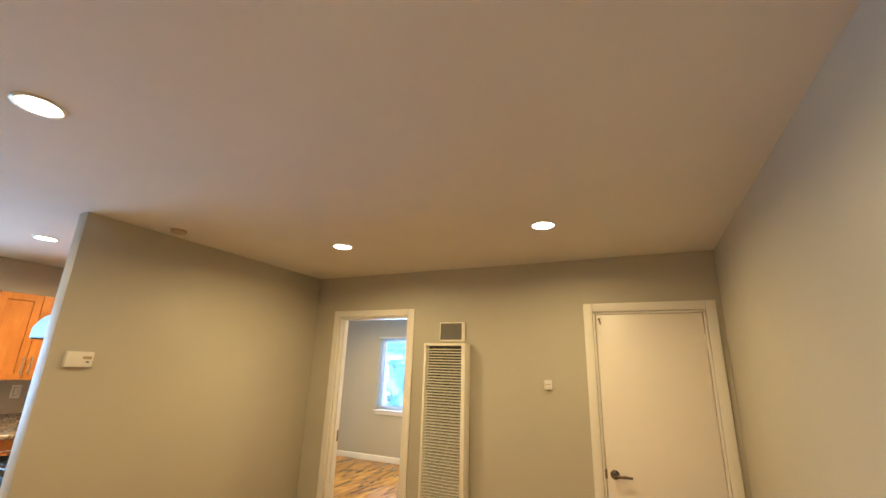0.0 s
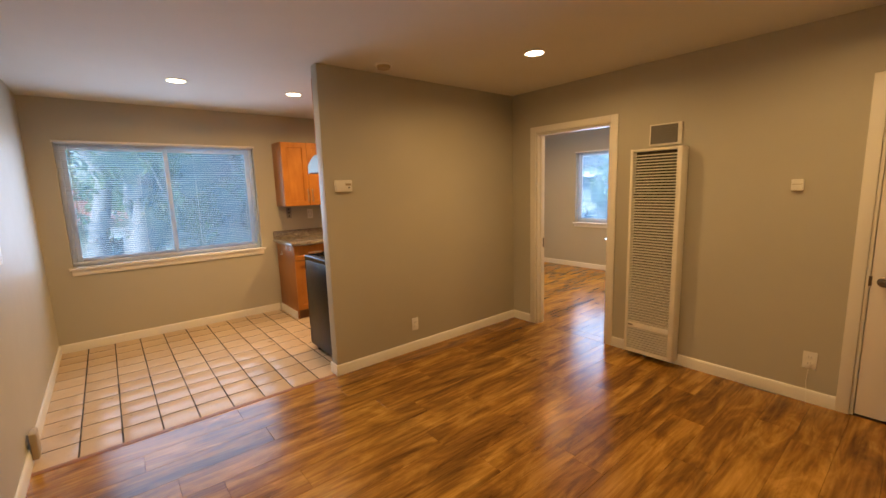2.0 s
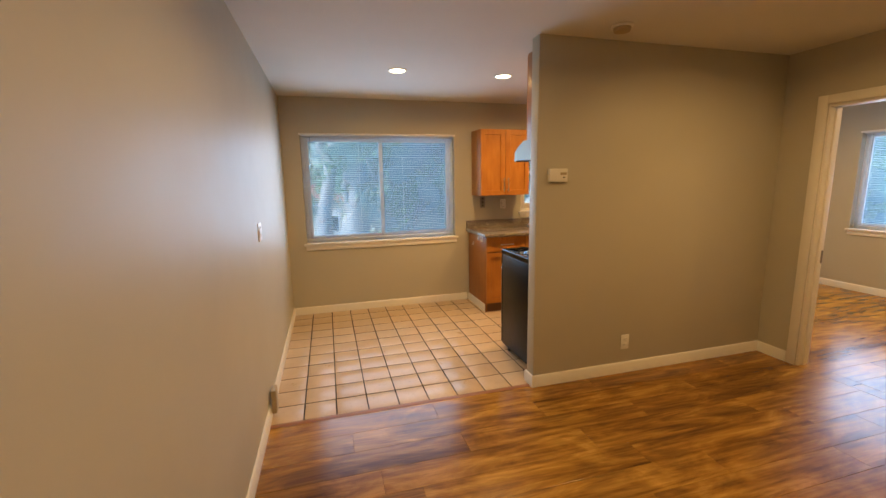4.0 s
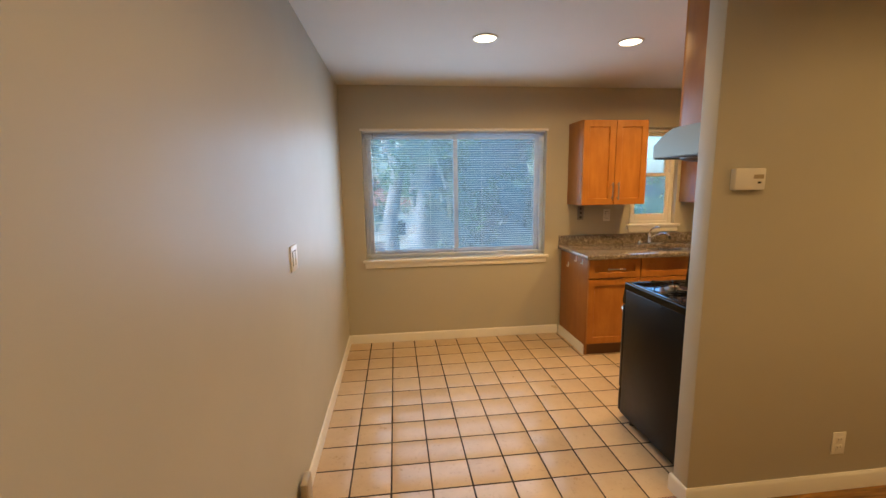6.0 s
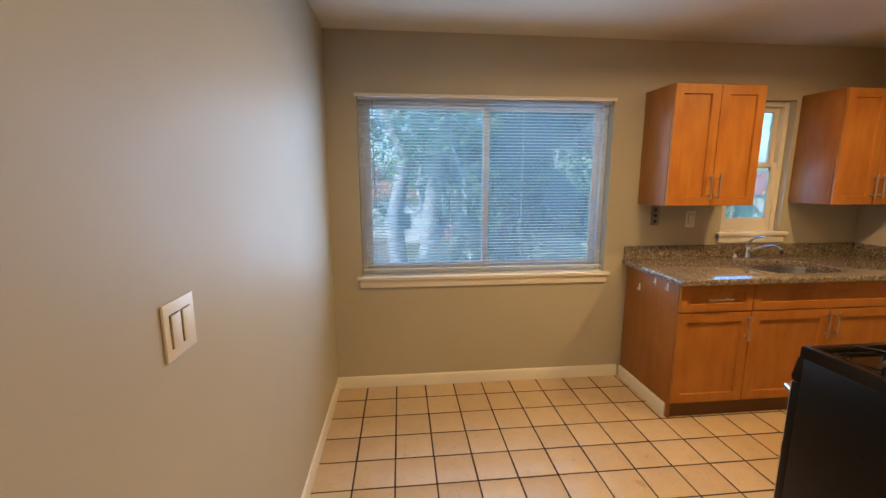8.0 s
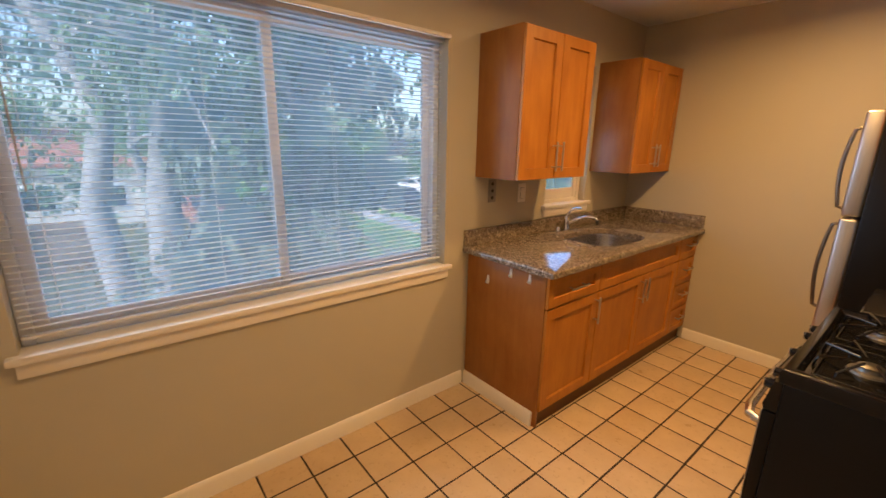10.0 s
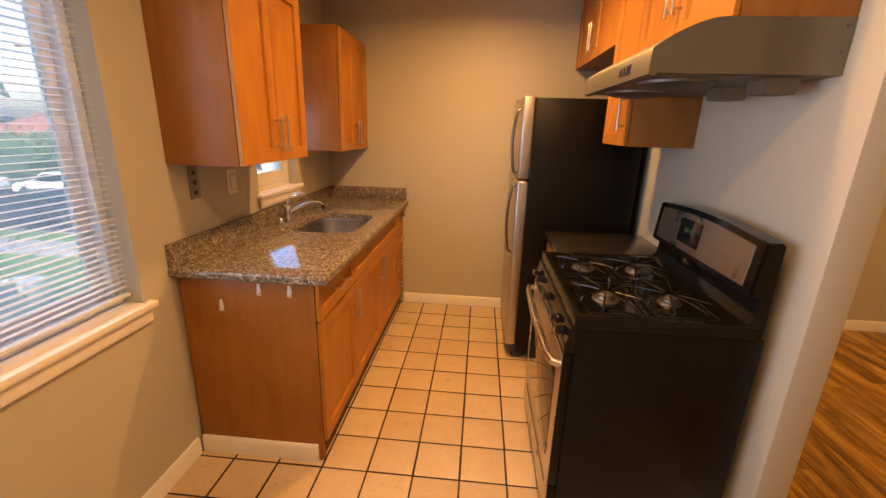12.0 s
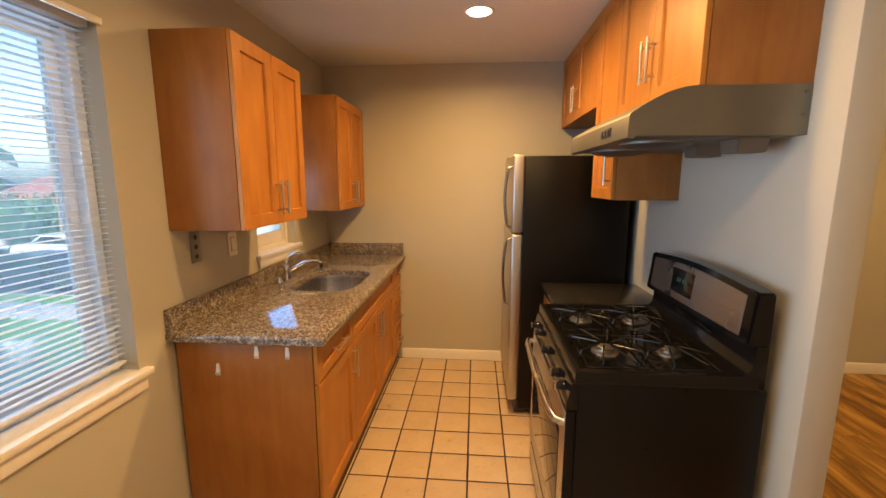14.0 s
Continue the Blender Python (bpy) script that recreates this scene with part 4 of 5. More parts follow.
def worktop():
    x0, x1, y0, y1, z0, z1 = WEST + 0.0005, -4.136, 2.15, NORTH - 0.0005, 0.8795, 0.915
    cx, cy = SINK_C
    corners = [math.atan2(y - cy, x - cx) for x in (x0, x1) for y in (y0, y1)]
    angles = sorted({round(k * math.tau / 72 - math.pi, 6) for k in range(72)} | {round(a, 6) for a in corners})
    bm = bmesh.new()
    r = 0.011
    rings = []
    for pts, z in ((oval(1.0, angles), z1), (oval(1.0, angles), z0)):
        rings.append((pts, z))
    loops = [[(p, z0) for p in rings[1][0]], [(p, z1 - 0.003) for p in rings[0][0]], [(p, z1) for p in oval(1.012, angles)]]
    loops.append([(p, z1) for p in around(cx, cy, x0, x1 - r, y0 + r, y1, angles)])
    for k in (0.35, 0.75, 1.0):
        e = r * (1 - math.sin(k * math.pi / 2))
        loops.append([(p, z1 - r * (1 - math.cos(k * math.pi / 2))) for p in around(cx, cy, x0, x1 - e, y0 + e, y1, angles)])
    loops.append([(p, z0 + 0.004) for p in around(cx, cy, x0, x1, y0, y1, angles)])
    loops.append([(p, z0) for p in around(cx, cy, x0, x1 - 0.004, y0 + 0.004, y1, angles)])
    vs = [[bm.verts.new((p[0], p[1], z)) for p, z in lp] for lp in loops]
    vs.append(vs[0])
    n = len(angles)
    for a, b in zip(vs, vs[1:]):
        for k in range(n):
            bm.faces.new((a[k], a[(k + 1) % n], b[(k + 1) % n], b[k]))
    w = thing("worktop", ((x0 + x1) / 2, (y0 + y1) / 2, z0), "polished speckled brown granite worktop with a backsplash", "countertop")
    part("slab", bm, GRANITE, w)
    part("backsplash", box(bmesh.new(), x0, x0 + 0.022, y0 + 0.004, y1, z1 + 0.0003, 1.013, 0.003), GRANITE, w)
    part("backsplash", box(bmesh.new(), x0 + 0.0225, x1 - 0.012, y1 - 0.022, y1, z1 + 0.0003, 1.013, 0.003), GRANITE, w)
    s = thing("kitchen_sink", (cx, cy, 0.72), "undermounted stainless steel sink bowl with rounded corners", "sink")
    bm = bmesh.new()
    prof = [(1.05, z0 - 0.0005), (1.0, z0 - 0.001), (0.985, z0 - 0.02), (0.95, 0.76), (0.90, 0.735), (0.80, 0.722), (0.5, 0.719), (0.19, 0.716)]
    ls = [[bm.verts.new((x, y, z)) for x, y in oval(k, angles)] for k, z in prof]
    for a, b in zip(ls, ls[1:]):
        for k in range(n):
            bm.faces.new((a[k], a[(k + 1) % n], b[(k + 1) % n], b[k]))
    bm.faces.new(ls[-1])
    bowl = part("bowl", bm, STEEL_SINK, s)
    bowl.modifiers.new("thickness", "SOLIDIFY").thickness = 0.0015
    part("drain", lathe(bmesh.new(), (cx, cy, 0.7165), [(0.012, 0.001), (0.030, 0.0015), (0.042, 0.003), (0.045, 0.0005)], 24), CHROME, s, "chrome drain strainer")


worktop()


def tap():
    x, y, z = -4.715, 3.08, 0.915
    w = thing("kitchen_faucet", (x, y, z), "chrome single-lever kitchen faucet with a dark aerator tip", "faucet")
    outline = [(x + 0.028 * math.cos(a) , y + (0.10 if math.sin(a) > 0 else -0.10) + 0.028 * math.sin(a)) for a in [k * math.tau / 24 for k in range(24)]]
    part("deck_plate", prism(bmesh.new(), outline, "z", z + 0.0005, z + 0.012, 0.002), CHROME, w)
    body = part("body", lathe(bmesh.new(), (x, y, z), [(0.026, 0.0125), (0.024, 0.03), (0.021, 0.06), (0.022, 0.085), (0.017, 0.10), (0.006, 0.105)], 24), CHROME, w)
    part("spout", tube(bmesh.new(), [(x + 0.01, y + 0.004, z + 0.055), (x + 0.05, y + 0.022, z + 0.082), (x + 0.10, y + 0.045, z + 0.108), (x + 0.14, y + 0.062, z + 0.116), (x + 0.172, y + 0.076, z + 0.112), (x + 0.19, y + 0.083, z + 0.095)], [0.012, 0.0105, 0.0095, 0.009, 0.009, 0.0095], 14), CHROME, body)
    part("aerator", rod(bmesh.new(), (x + 0.190, y + 0.083, z + 0.096), (x + 0.194, y + 0.085, z + 0.066), 0.0125, 0.0115, 14), PLASTIC_DARK, body, "dark aerator tip")
    part("lever", tube(bmesh.new(), [(x, y, z + 0.095), (x + 0.004, y + 0.002, z + 0.128), (x + 0.02, y + 0.012, z + 0.152), (x + 0.05, y + 0.028, z + 0.166), (x + 0.085, y + 0.045, z + 0.170)], [0.012, 0.0105, 0.009, 0.008, 0.0065], 12), CHROME, body)
    part("side_spray", lathe(bmesh.new(), (x, y - 0.10, z), [(0.021, 0.0125), (0.019, 0.022), (0.013, 0.036), (0.005, 0.040)], 16), CHROME, w)


tap()


# ---- range ----
def gas_range():
    x0, x1, y0, y1 = -3.205, -2.62, 1.95, 2.71
    top = 0.915
    w = thing("gas_range", ((x0 + x1) / 2, (y0 + y1) / 2, 0), "black freestanding gas range with stainless front and backguard", "stove")
    part("body", box(bmesh.new(), x0, x1, y0, y1, 0.05, top - 0.0455, 0.004), BLACK_SIDE, w, "black enamelled side panels")
    for px in (x0 + 0.08, x1 - 0.05):
        for py in (y0 + 0.04, y1 - 0.04):
            part("foot", rod(bmesh.new(), (px, py, 0.0005), (px, py, 0.051), 0.016), PLASTIC_DARK, w)
    # cooktop: a shallow tray with a raised rim
    bm = bmesh.new()
    cx0, cx1, cy0, cy1 = x0 - 0.012, x1 - 0.03, y0 - 0.002, y1 + 0.002
    loops = []
    for d, z in ((0.0, top - 0.045), (0.0, top - 0.008), (0.002, top - 0.003), (0.007, top), (0.026, top), (0.031, top - 0.004), (0.040, top - 0.018)):
        loops.append([bm.verts.new(p) for p in ((cx0 + d, cy0 + d, z), (cx1 - d, cy0 + d, z), (cx1 - d, cy1 - d, z), (cx0 + d, cy1 - d, z))])
    for p, q in zip(loops, loops[1:]):
        for k in range(4):
            bm.faces.new((p[k], p[(k + 1) % 4], q[(k + 1) % 4], q[k]))
    bm.faces.new(loops[0][::-1])
    bm.faces.new(loops[-1])
    part("cooktop", bm, BLACK, w, "glossy black cooktop tray")
    # burners and grates
    for by in (2.16, 2.52):
        for bx_, size in ((-3.06, 0.8), (-2.83, 0.68)):
            b = part("burner", lathe(bmesh.new(), (bx_, by, top - 0.018), [(0.062 * size, 0.0003), (0.058 * size, 0.006), (0.040 * size, 0.008), (0.036 * size, 0.016), (0.030 * size, 0.016)], 24), BURNER, w, "aluminium burner ring")
            part("burner_cap", lathe(bmesh.new(), (bx_, by, top - 0.018), [(0.036 * size, 0.0163), (0.037 * size, 0.021), (0.030 * size, 0.024), (0.004, 0.0245)], 24), BURNER if by < 2.3 else IRON, b)
            g = bmesh.new()
            gz = top + 0.012
            h = 0.112
            for k in range(8):
                a = (k // 2) * math.tau / 4 + math.pi / 4 + (k % 2 - 0.5) * 0.62
                r1 = h / max(abs(math.cos(a)), abs(math.sin(a)))
                p0 = (bx_ + math.cos(a) * 0.028, by + math.sin(a) * 0.028, gz + 0.004)
                p1 = (bx_ + math.cos(a) * r1 * 0.94, by + math.sin(a) * min(r1, 0.17) * (1.4 if abs(math.sin(a)) > 0.8 else 1.15), gz)
                q = (p1[0], p1[1], gz)
                tube(g, [p0, ((p0[0] + q[0]) / 2, (p0[1] + q[1]) / 2, gz + 0.003), q, (q[0] + math.cos(a) * 0.006, q[1] + math.sin(a) * 0.006, top - 0.017)], [0.0034, 0.0042, 0.0042, 0.0042], 7)
            c = [(bx_ - 0.10, by - 0.15, gz - 0.024), (bx_ + 0.10, by - 0.15, gz - 0.024), (bx_ + 0.10, by + 0.15, gz - 0.024), (bx_ - 0.10, by + 0.15, gz - 0.024)]
            for k in range(4):
                tube(g, [c[k], c[(k + 1) % 4]], 0.003, 7)
            part("grate", g, IRON, w, "black cast iron star grate")
    # control panel and knobs
    out = [(x0 - 0.0005, 0.775), (x0 - 0.032, 0.775), (x0 - 0.036, 0.79), (x0 - 0.020, top - 0.047), (x0 - 0.0005, top - 0.047)]
    part("control_panel", prism(bmesh.new(), out, "y", y0 + 0.002, y1 - 0.002), BLACK, w, "glossy black control panel")
    for k, ky in enumerate((2.03, 2.13, 2.337, 2.545, 2.645)):
        kb = part("knob", lathe(bmesh.new(), (x0 - 0.028, ky, 0.822), [(0.020, -0.0005), (0.019, -0.006), (0.0155, -0.008), (0.014, -0.024), (0.004, -0.026)], 20, "x"), BLACK, w, "black control knob with a metal grip")
        part("knob_grip", box(bmesh.new(), x0 - 0.059, x0 - 0.0545, ky - 0.003, ky + 0.003, 0.808, 0.836, 0.001), NICKEL, kb)
    # oven door
    d = part("oven_door", box(bmesh.new(), x0 - 0.034, x0 - 0.0005, y0 + 0.004, y1 - 0.004, 0.215, 0.768, 0.004), BLACK_SIDE, w, "oven door with black edges")
    part("door_skin", box(bmesh.new(), x0 - 0.0375, x0 - 0.0342, y0 + 0.006, y1 - 0.006, 0.218, 0.765, 0.0012), STEEL, d, "stainless door skin")
    part("oven_window", box(bmesh.new(), x0 - 0.0405, x0 - 0.0372, y0 + 0.075, y1 - 0.075, 0.29, 0.665, 0.001), OVEN, d, "black glass oven window")
    hx = x0 - 0.0375
    part("oven_handle", tube(bmesh.new(), [(hx + 0.001, y0 + 0.02, 0.722), (hx - 0.026, y0 + 0.025, 0.728), (hx - 0.038, y0 + 0.08, 0.728), (hx - 0.046, (y0 + y1) / 2, 0.728), (hx - 0.038, y1 - 0.08, 0.728), (hx - 0.026, y1 - 0.025, 0.728), (hx + 0.001, y1 - 0.02, 0.722)], 0.013, 12), NICKEL, d, "curved steel oven handle")
    dr = part("storage_drawer", box(bmesh.new(), x0 - 0.032, x0 - 0.0005, y0 + 0.004, y1 - 0.004, 0.056, 0.208, 0.004), BLACK_SIDE, w, "storage drawer with black edges")
    part("drawer_skin", box(bmesh.new(), x0 - 0.0355, x0 - 0.0322, y0 + 0.006, y1 - 0.006, 0.059, 0.205, 0.0012), STEEL, dr, "stainless drawer skin")
    part("drawer_groove", box(bmesh.new(), x0 - 0.0375, x0 - 0.0352, y0 + 0.06, y1 - 0.06, 0.178, 0.188), BLACK, dr)
    # backguard with arched top
    n = 16
    def arch(u):
        return 1.188 + 0.022 * math.sin(math.pi * u)
    low = 1.012
    pts = [(y0, low)] + [(y0 + (y1 - y0) * k / n, arch(k / n)) for k in range(n + 1)] + [(y1, low)]
    bm = prism(bmesh.new(), pts, "x", x1 - 0.092, x1 - 0.008, 0.007)
    for v in bm.verts:
        if v.co.x < x1 - 0.03:
            v.co.x += (v.co.z - top) * 0.10
    bg = part("backguard", bm, BLACK, w, "black backguard with an arched top")
    neck = [(x1 - 0.008, top - 0.044), (x1 - 0.008, low + 0.004), (x1 - 0.05, low + 0.004), (x1 - 0.044, low - 0.03), (x1 - 0.048, top + 0.03), (x1 - 0.062, top + 0.008), (x1 - 0.085, top + 0.001), (x1 - 0.085, top - 0.044)]
    part("neck", prism(bmesh.new(), neck, "y", y0 + 0.004, y1 - 0.004, 0.002), BLACK, bg, "set-back glossy black neck")
    pts = [(y0 + 0.045, 1.036)] + [(y0 + 0.045 + (y1 - y0 - 0.09) * k / n, arch(0.06 + 0.88 * k / n) - 0.022) for k in range(n + 1)] + [(y1 - 0.045, 1.036)]
    bm = prism(bmesh.new(), pts, "x", x1 - 0.0955, x1 - 0.086, 0.002)
    for v in bm.verts:
        v.co.x += (v.co.z - top) * 0.10
    part("steel_panel", bm, STEEL, bg, "stainless control fascia")
    bm = box(bmesh.new(), x1 - 0.0985, x1 - 0.092, 2.30, 2.47, 1.065, 1.165, 0.001)
    for v in bm.verts:
        v.co.x += (v.co.z - top) * 0.10
    part("clock_panel", bm, OVEN, bg, "black glass clock panel")
    bm = bmesh.new()
    for k, dy in enumerate((0.0, 0.018, 0.044, 0.062)):
        box(bm, x1 - 0.0998, x1 - 0.098, 2.35 + dy, 2.358 + dy, 1.112, 1.130)
    for v in bm.verts:
        v.co.x += (v.co.z - top) * 0.10
    part("clock_digits", bm, DISPLAY, bg, "small green clock digits")


gas_range()


DARK_STONE = plain("dark_stone", (0.018, 0.016, 0.014), 0.06, 0, 0.0, 80.0, 0.4)


def filler_cabinet():
    y0, y1 = 2.725, 3.165
    w = thing("filler_cabinet", (-2.86, (y0 + y1) / 2, 0), "narrow maple base cabinet between range and refrigerator", "cabinet", BASE)
    part("body", box(bmesh.new(), -3.10, PART_K - 0.001, y0, y1, 0.10, 0.879, 0.001), MAPLE_BAKED_LIGHT, w)
    part("toe_kick", box(bmesh.new(), -3.06, PART_K - 0.001, y0, y1, 0.001, 0.0995), TOE_BROWN, w)
    d = shaker("door", w, -3.10, -1, y0, y1, 0.108, 0.872)
    bar_handle(d, -3.12, -1, y0 + 0.03, 0.72, 0.16, True)
    t = thing("small_worktop", (-2.86, (y0 + y1) / 2, 0.88), "short dark polished stone worktop beside the range", "countertop")
    part("slab", box(bmesh.new(), -3.145, PART_K - 0.001, y0 + 0.001, y1 - 0.001, 0.8795, 0.915, 0.006), DARK_STONE, t)


filler_cabinet()


# ---- refrigerator ----
def refrigerator():
    xd, xb, x1, y0, y1, z1 = -3.325, -3.258, -2.63, 3.20, 3.905, 1.685
    w = thing("refrigerator", ((xd + x1) / 2, (y0 + y1) / 2, 0), "top-freezer refrigerator, stainless doors and black sides", "refrigerator")
    part("body", box(bmesh.new(), xb + 0.004, x1, y0 + 0.004, y1 - 0.004, 0.045, z1 - 0.008, 0.006), BLACK_SIDE, w, "black textured side panels")
    part("base_grille", box(bmesh.new(), xb - 0.02, xb + 0.05, y0 + 0.015, y1 - 0.015, 0.012, 0.10, 0.004), PLASTIC_DARK, w, "black base grille")
    for py in (y0 + 0.06, y1 - 0.06):
        for px in (xb + 0.06, x1 - 0.06):
            part("roller", rod(bmesh.new(), (px, py - 0.015, 0.023), (px, py + 0.015, 0.023), 0.0225), PLASTIC_DARK, w)
    for nm, a, b in (("freezer_door", 1.213, z1), ("fridge_door", 0.105, 1.203)):
        d = part(nm, box(bmesh.new(), xd, xb, y0, y1, a, b, 0.012, 3), STEEL_UP, w, "brushed stainless door")
        part("gasket", box(bmesh.new(), xb + 0.0003, xb + 0.0038, y0 + 0.012, y1 - 0.012, a + 0.012, b - 0.012), PLASTIC_DARK, d)
        hz = (a + 0.03, a + 0.40) if nm == "freezer_door" else (b - 0.46, b - 0.03)
        hy = y0 + 0.055
        n = 10
        pts = [(xd + 0.002, hy, hz[0])] + [(xd - 0.012 - 0.032 * math.sin(math.pi * (0.12 + 0.76 * k / n)), hy, hz[0] + (hz[1] - hz[0]) * (0.02 + 0.96 * k / n)) for k in range(n + 1)] + [(xd + 0.002, hy, hz[1])]
        part("handle", tube(bmesh.new(), pts, 0.0085, 12), BRONZE, d, "curved steel door handle")
    part("hinge_cover", box(bmesh.new(), xd + 0.01, xb + 0.06, y1 - 0.07, y1 - 0.01, z1 - 0.0075, z1 + 0.016, 0.004), PLASTIC_DARK, w)


refrigerator()


# ---- range hood ----
FILTER = plain("filter_aluminium", (0.20, 0.19, 0.17), 0.5, 1.0, 0.5, 420.0, 0.2)


def range_hood():
    y0, y1 = 1.998, 2.755
    zb, zt = 1.661, 1.8055
    xr, xf = PART_K - 0.001, -3.088
    n = 10
    curve = []
    for k in range(n + 1):
        u = k / n
        curve.append((-2.905 + (xf + 0.004 + 2.905) * u, zt - (zt - 1.728) * (u ** 1.7)))
    prof = [(xr, zb), (xr, zt), (-2.90, zt)] + curve + [(xf, 1.722), (xf - 0.002, 1.657), (xf + 0.016, 1.651), (xf + 0.022, zb)]
    w = thing("range_hood", ((xr + xf) / 2, (y0 + y1) / 2, zb), "stainless under-cabinet range hood with a sloping curved front", "range hood")
    part("canopy", prism(bmesh.new(), prof, "y", y0, y1), stainless("hood_steel", 1, (0.25, 0.238, 0.2), 0.46), w)
    part("underside", box(bmesh.new(), xf + 0.03, xr - 0.03, y0 + 0.02, y1 - 0.02, zb - 0.004, zb - 0.0003), FILTER, w, "dull grey filter panel")
    for cy in (2.19, 2.56):
        part("fan_cover", lathe(bmesh.new(), (-2.93, cy, zb), [(0.118, -0.0042), (0.116, -0.012), (0.09, -0.022), (0.05, -0.027), (0.004, -0.028)], 28), FILTER, w, "round wire fan guard")
    for cy, h in ((2.09, 0.046), (2.33, 0.046)):
        out = [(cy - 0.055, zb - 0.0005), (cy + 0.055, zb - 0.0005), (cy + 0.043, zb - h), (cy - 0.043, zb - h)]
        part("grease_cup", prism(bmesh.new(), out, "x", -2.74, -2.65, 0.003), DUCT, w, "brown grease cup")
    sw = part("switch_plate", box(bmesh.new(), xf - 0.0035, xf + 0.002, 2.16, 2.27, 1.676, 1.706, 0.001), PLASTIC_DARK, w, "dark switch plate")
    for k in range(3):
        part("button", box(bmesh.new(), xf - 0.008, xf - 0.003, 2.17 + k * 0.034, 2.194 + k * 0.034, 1.681, 1.701, 0.002), PLASTIC_DARK, sw)
    for sz in (1.72, 1.785):
        part("screw", rod(bmesh.new(), (xr - 0.018, y0 - 0.003, sz), (xr - 0.018, y0 + 0.002, sz), 0.005), BRONZE, w)


range_hood()

# ---- outside ----
GZ = -2.9


def ground_mat():
    m = Mat("dry_grass_ground", 0.95, 0, 0.2)
    v = m.coords()
    n = m.noise(v, 0.6, 6, 0.65)
    f = m.noise(v, 14.0, 4)
    c = m.ramp(n, [(0.35, (0.16, 0.115, 0.07)), (0.5, (0.13, 0.12, 0.05)), (0.68, (0.07, 0.12, 0.03))])
    m.colour(m.mix(0.35, c, m.ramp(f, [(0.3, (0.05, 0.05, 0.02)), (0.7, (0.22, 0.18, 0.10))])))
    m.bump(f, 0.6, 0.03)
    return m.m


def lawn_mat():
    m = Mat("lawn_green", 0.9, 0, 0.2)
    v = m.coords()
    n, f = m.noise(v, 1.4, 5), m.noise(v, 60.0, 3)
    c = m.ramp(n, [(0.3, (0.09, 0.24, 0.035)), (0.7, (0.15, 0.34, 0.06))])
    m.colour(m.mix(0.4, c, m.ramp(f, [(0.3, (0.05, 0.14, 0.02)), (0.7, (0.18, 0.38, 0.08))])))
    m.bump(f, 0.7, 0.02)
    return m.m


LAWN = lawn_mat()
ASPHALT = plain("asphalt", (0.055, 0.055, 0.058), 0.85, 0, 0.5, 90.0, 0.2)
CONCRETE = plain("concrete", (0.46, 0.43, 0.39), 0.9, 0, 0.4, 50.0, 0.12)
BARK = plain("pale_bark", (0.29, 0.285, 0.29), 0.9, 0, 1.0, 18.0, 0.35)
ROOFING = plain("dark_shingle", (0.055, 0.045, 0.04), 0.9, 0, 0.6, 30.0, 0.3)
ROOF_RED = plain("terracotta_roof", (0.42, 0.15, 0.09), 0.85, 0, 0.5, 20.0, 0.2)
SIDING = plain("pale_siding", (0.66, 0.62, 0.56), 0.8, 0, 0.2, 20.0, 0.06)
FENCE = plain("weathered_fence", (0.27, 0.17, 0.09), 0.9, 0, 0.6, 25.0, 0.25)


def leaf_mat(name, a, b):
    m = Mat(name, 0.55, 0, 0.3)
    g = m.node("ShaderNodeNewGeometry")
    m.colour(m.ramp(g.outputs["Random Per Island"], [(0.0, a), (1.0, b)]))
    through_light = m.node("ShaderNodeBsdfTranslucent")
    m.link(m.b.inputs["Base Color"].links[0].from_socket, through_light.inputs["Color"])
    both = m.t.nodes.new("ShaderNodeMixShader")
    both.inputs[0].default_value = 0.4
    m.link(m.b.outputs[0], both.inputs[1])
    m.link(through_light.outputs[0], both.inputs[2])
    m.link(both.outputs[0], m.t.nodes["Material Output"].inputs["Surface"])
    return m.m


LEAF_A = leaf_mat("leaves_grey_green", (0.10, 0.17, 0.09), (0.25, 0.36, 0.20))
LEAF_B = leaf_mat("leaves_blue_cedar", (0.07, 0.115, 0.085), (0.33, 0.40, 0.32))
LEAF_C = leaf_mat("leaves_far", (0.12, 0.22, 0.09), (0.24, 0.36, 0.15))

bm = bmesh.new()
bmesh.ops.create_grid(bm, x_segments=8, y_segments=8, size=600, matrix=Matrix.Translation((0, 0, GZ)))
structure("ground", bm, ground_mat(), "dry grassy yard ground under the trees", "ground")
structure("lawn", box(bmesh.new(), -60, 4, 7.9, 12.3, GZ - 0.05, GZ + 0.02), LAWN, "bright green front lawn", "lawn")
structure("pavement", box(bmesh.new(), -90, 60, 12.32, 13.9, GZ - 0.05, GZ + 0.03, 0.01), CONCRETE, "pale concrete sidewalk along the street", "sidewalk")
structure("verge", box(bmesh.new(), -90, 60, 13.92, 14.9, GZ - 0.05, GZ + 0.02), LAWN, "narrow green verge beside the kerb", "lawn")
structure("kerb", box(bmesh.new(), -90, 60, 14.92, 15.1, GZ - 0.1, GZ + 0.03, 0.015), CONCRETE, "concrete kerb along the street", "kerb")
structure("road", box(bmesh.new(), -90, 60, 15.12, 23.4, GZ - 0.2, GZ - 0.10 + 0.105), ASPHALT, "grey asphalt street with parked cars", "road")
structure("kerb_far", box(bmesh.new(), -90, 60, 23.42, 23.6, GZ - 0.1, GZ + 0.08, 0.015), CONCRETE, "concrete kerb across the street", "kerb")


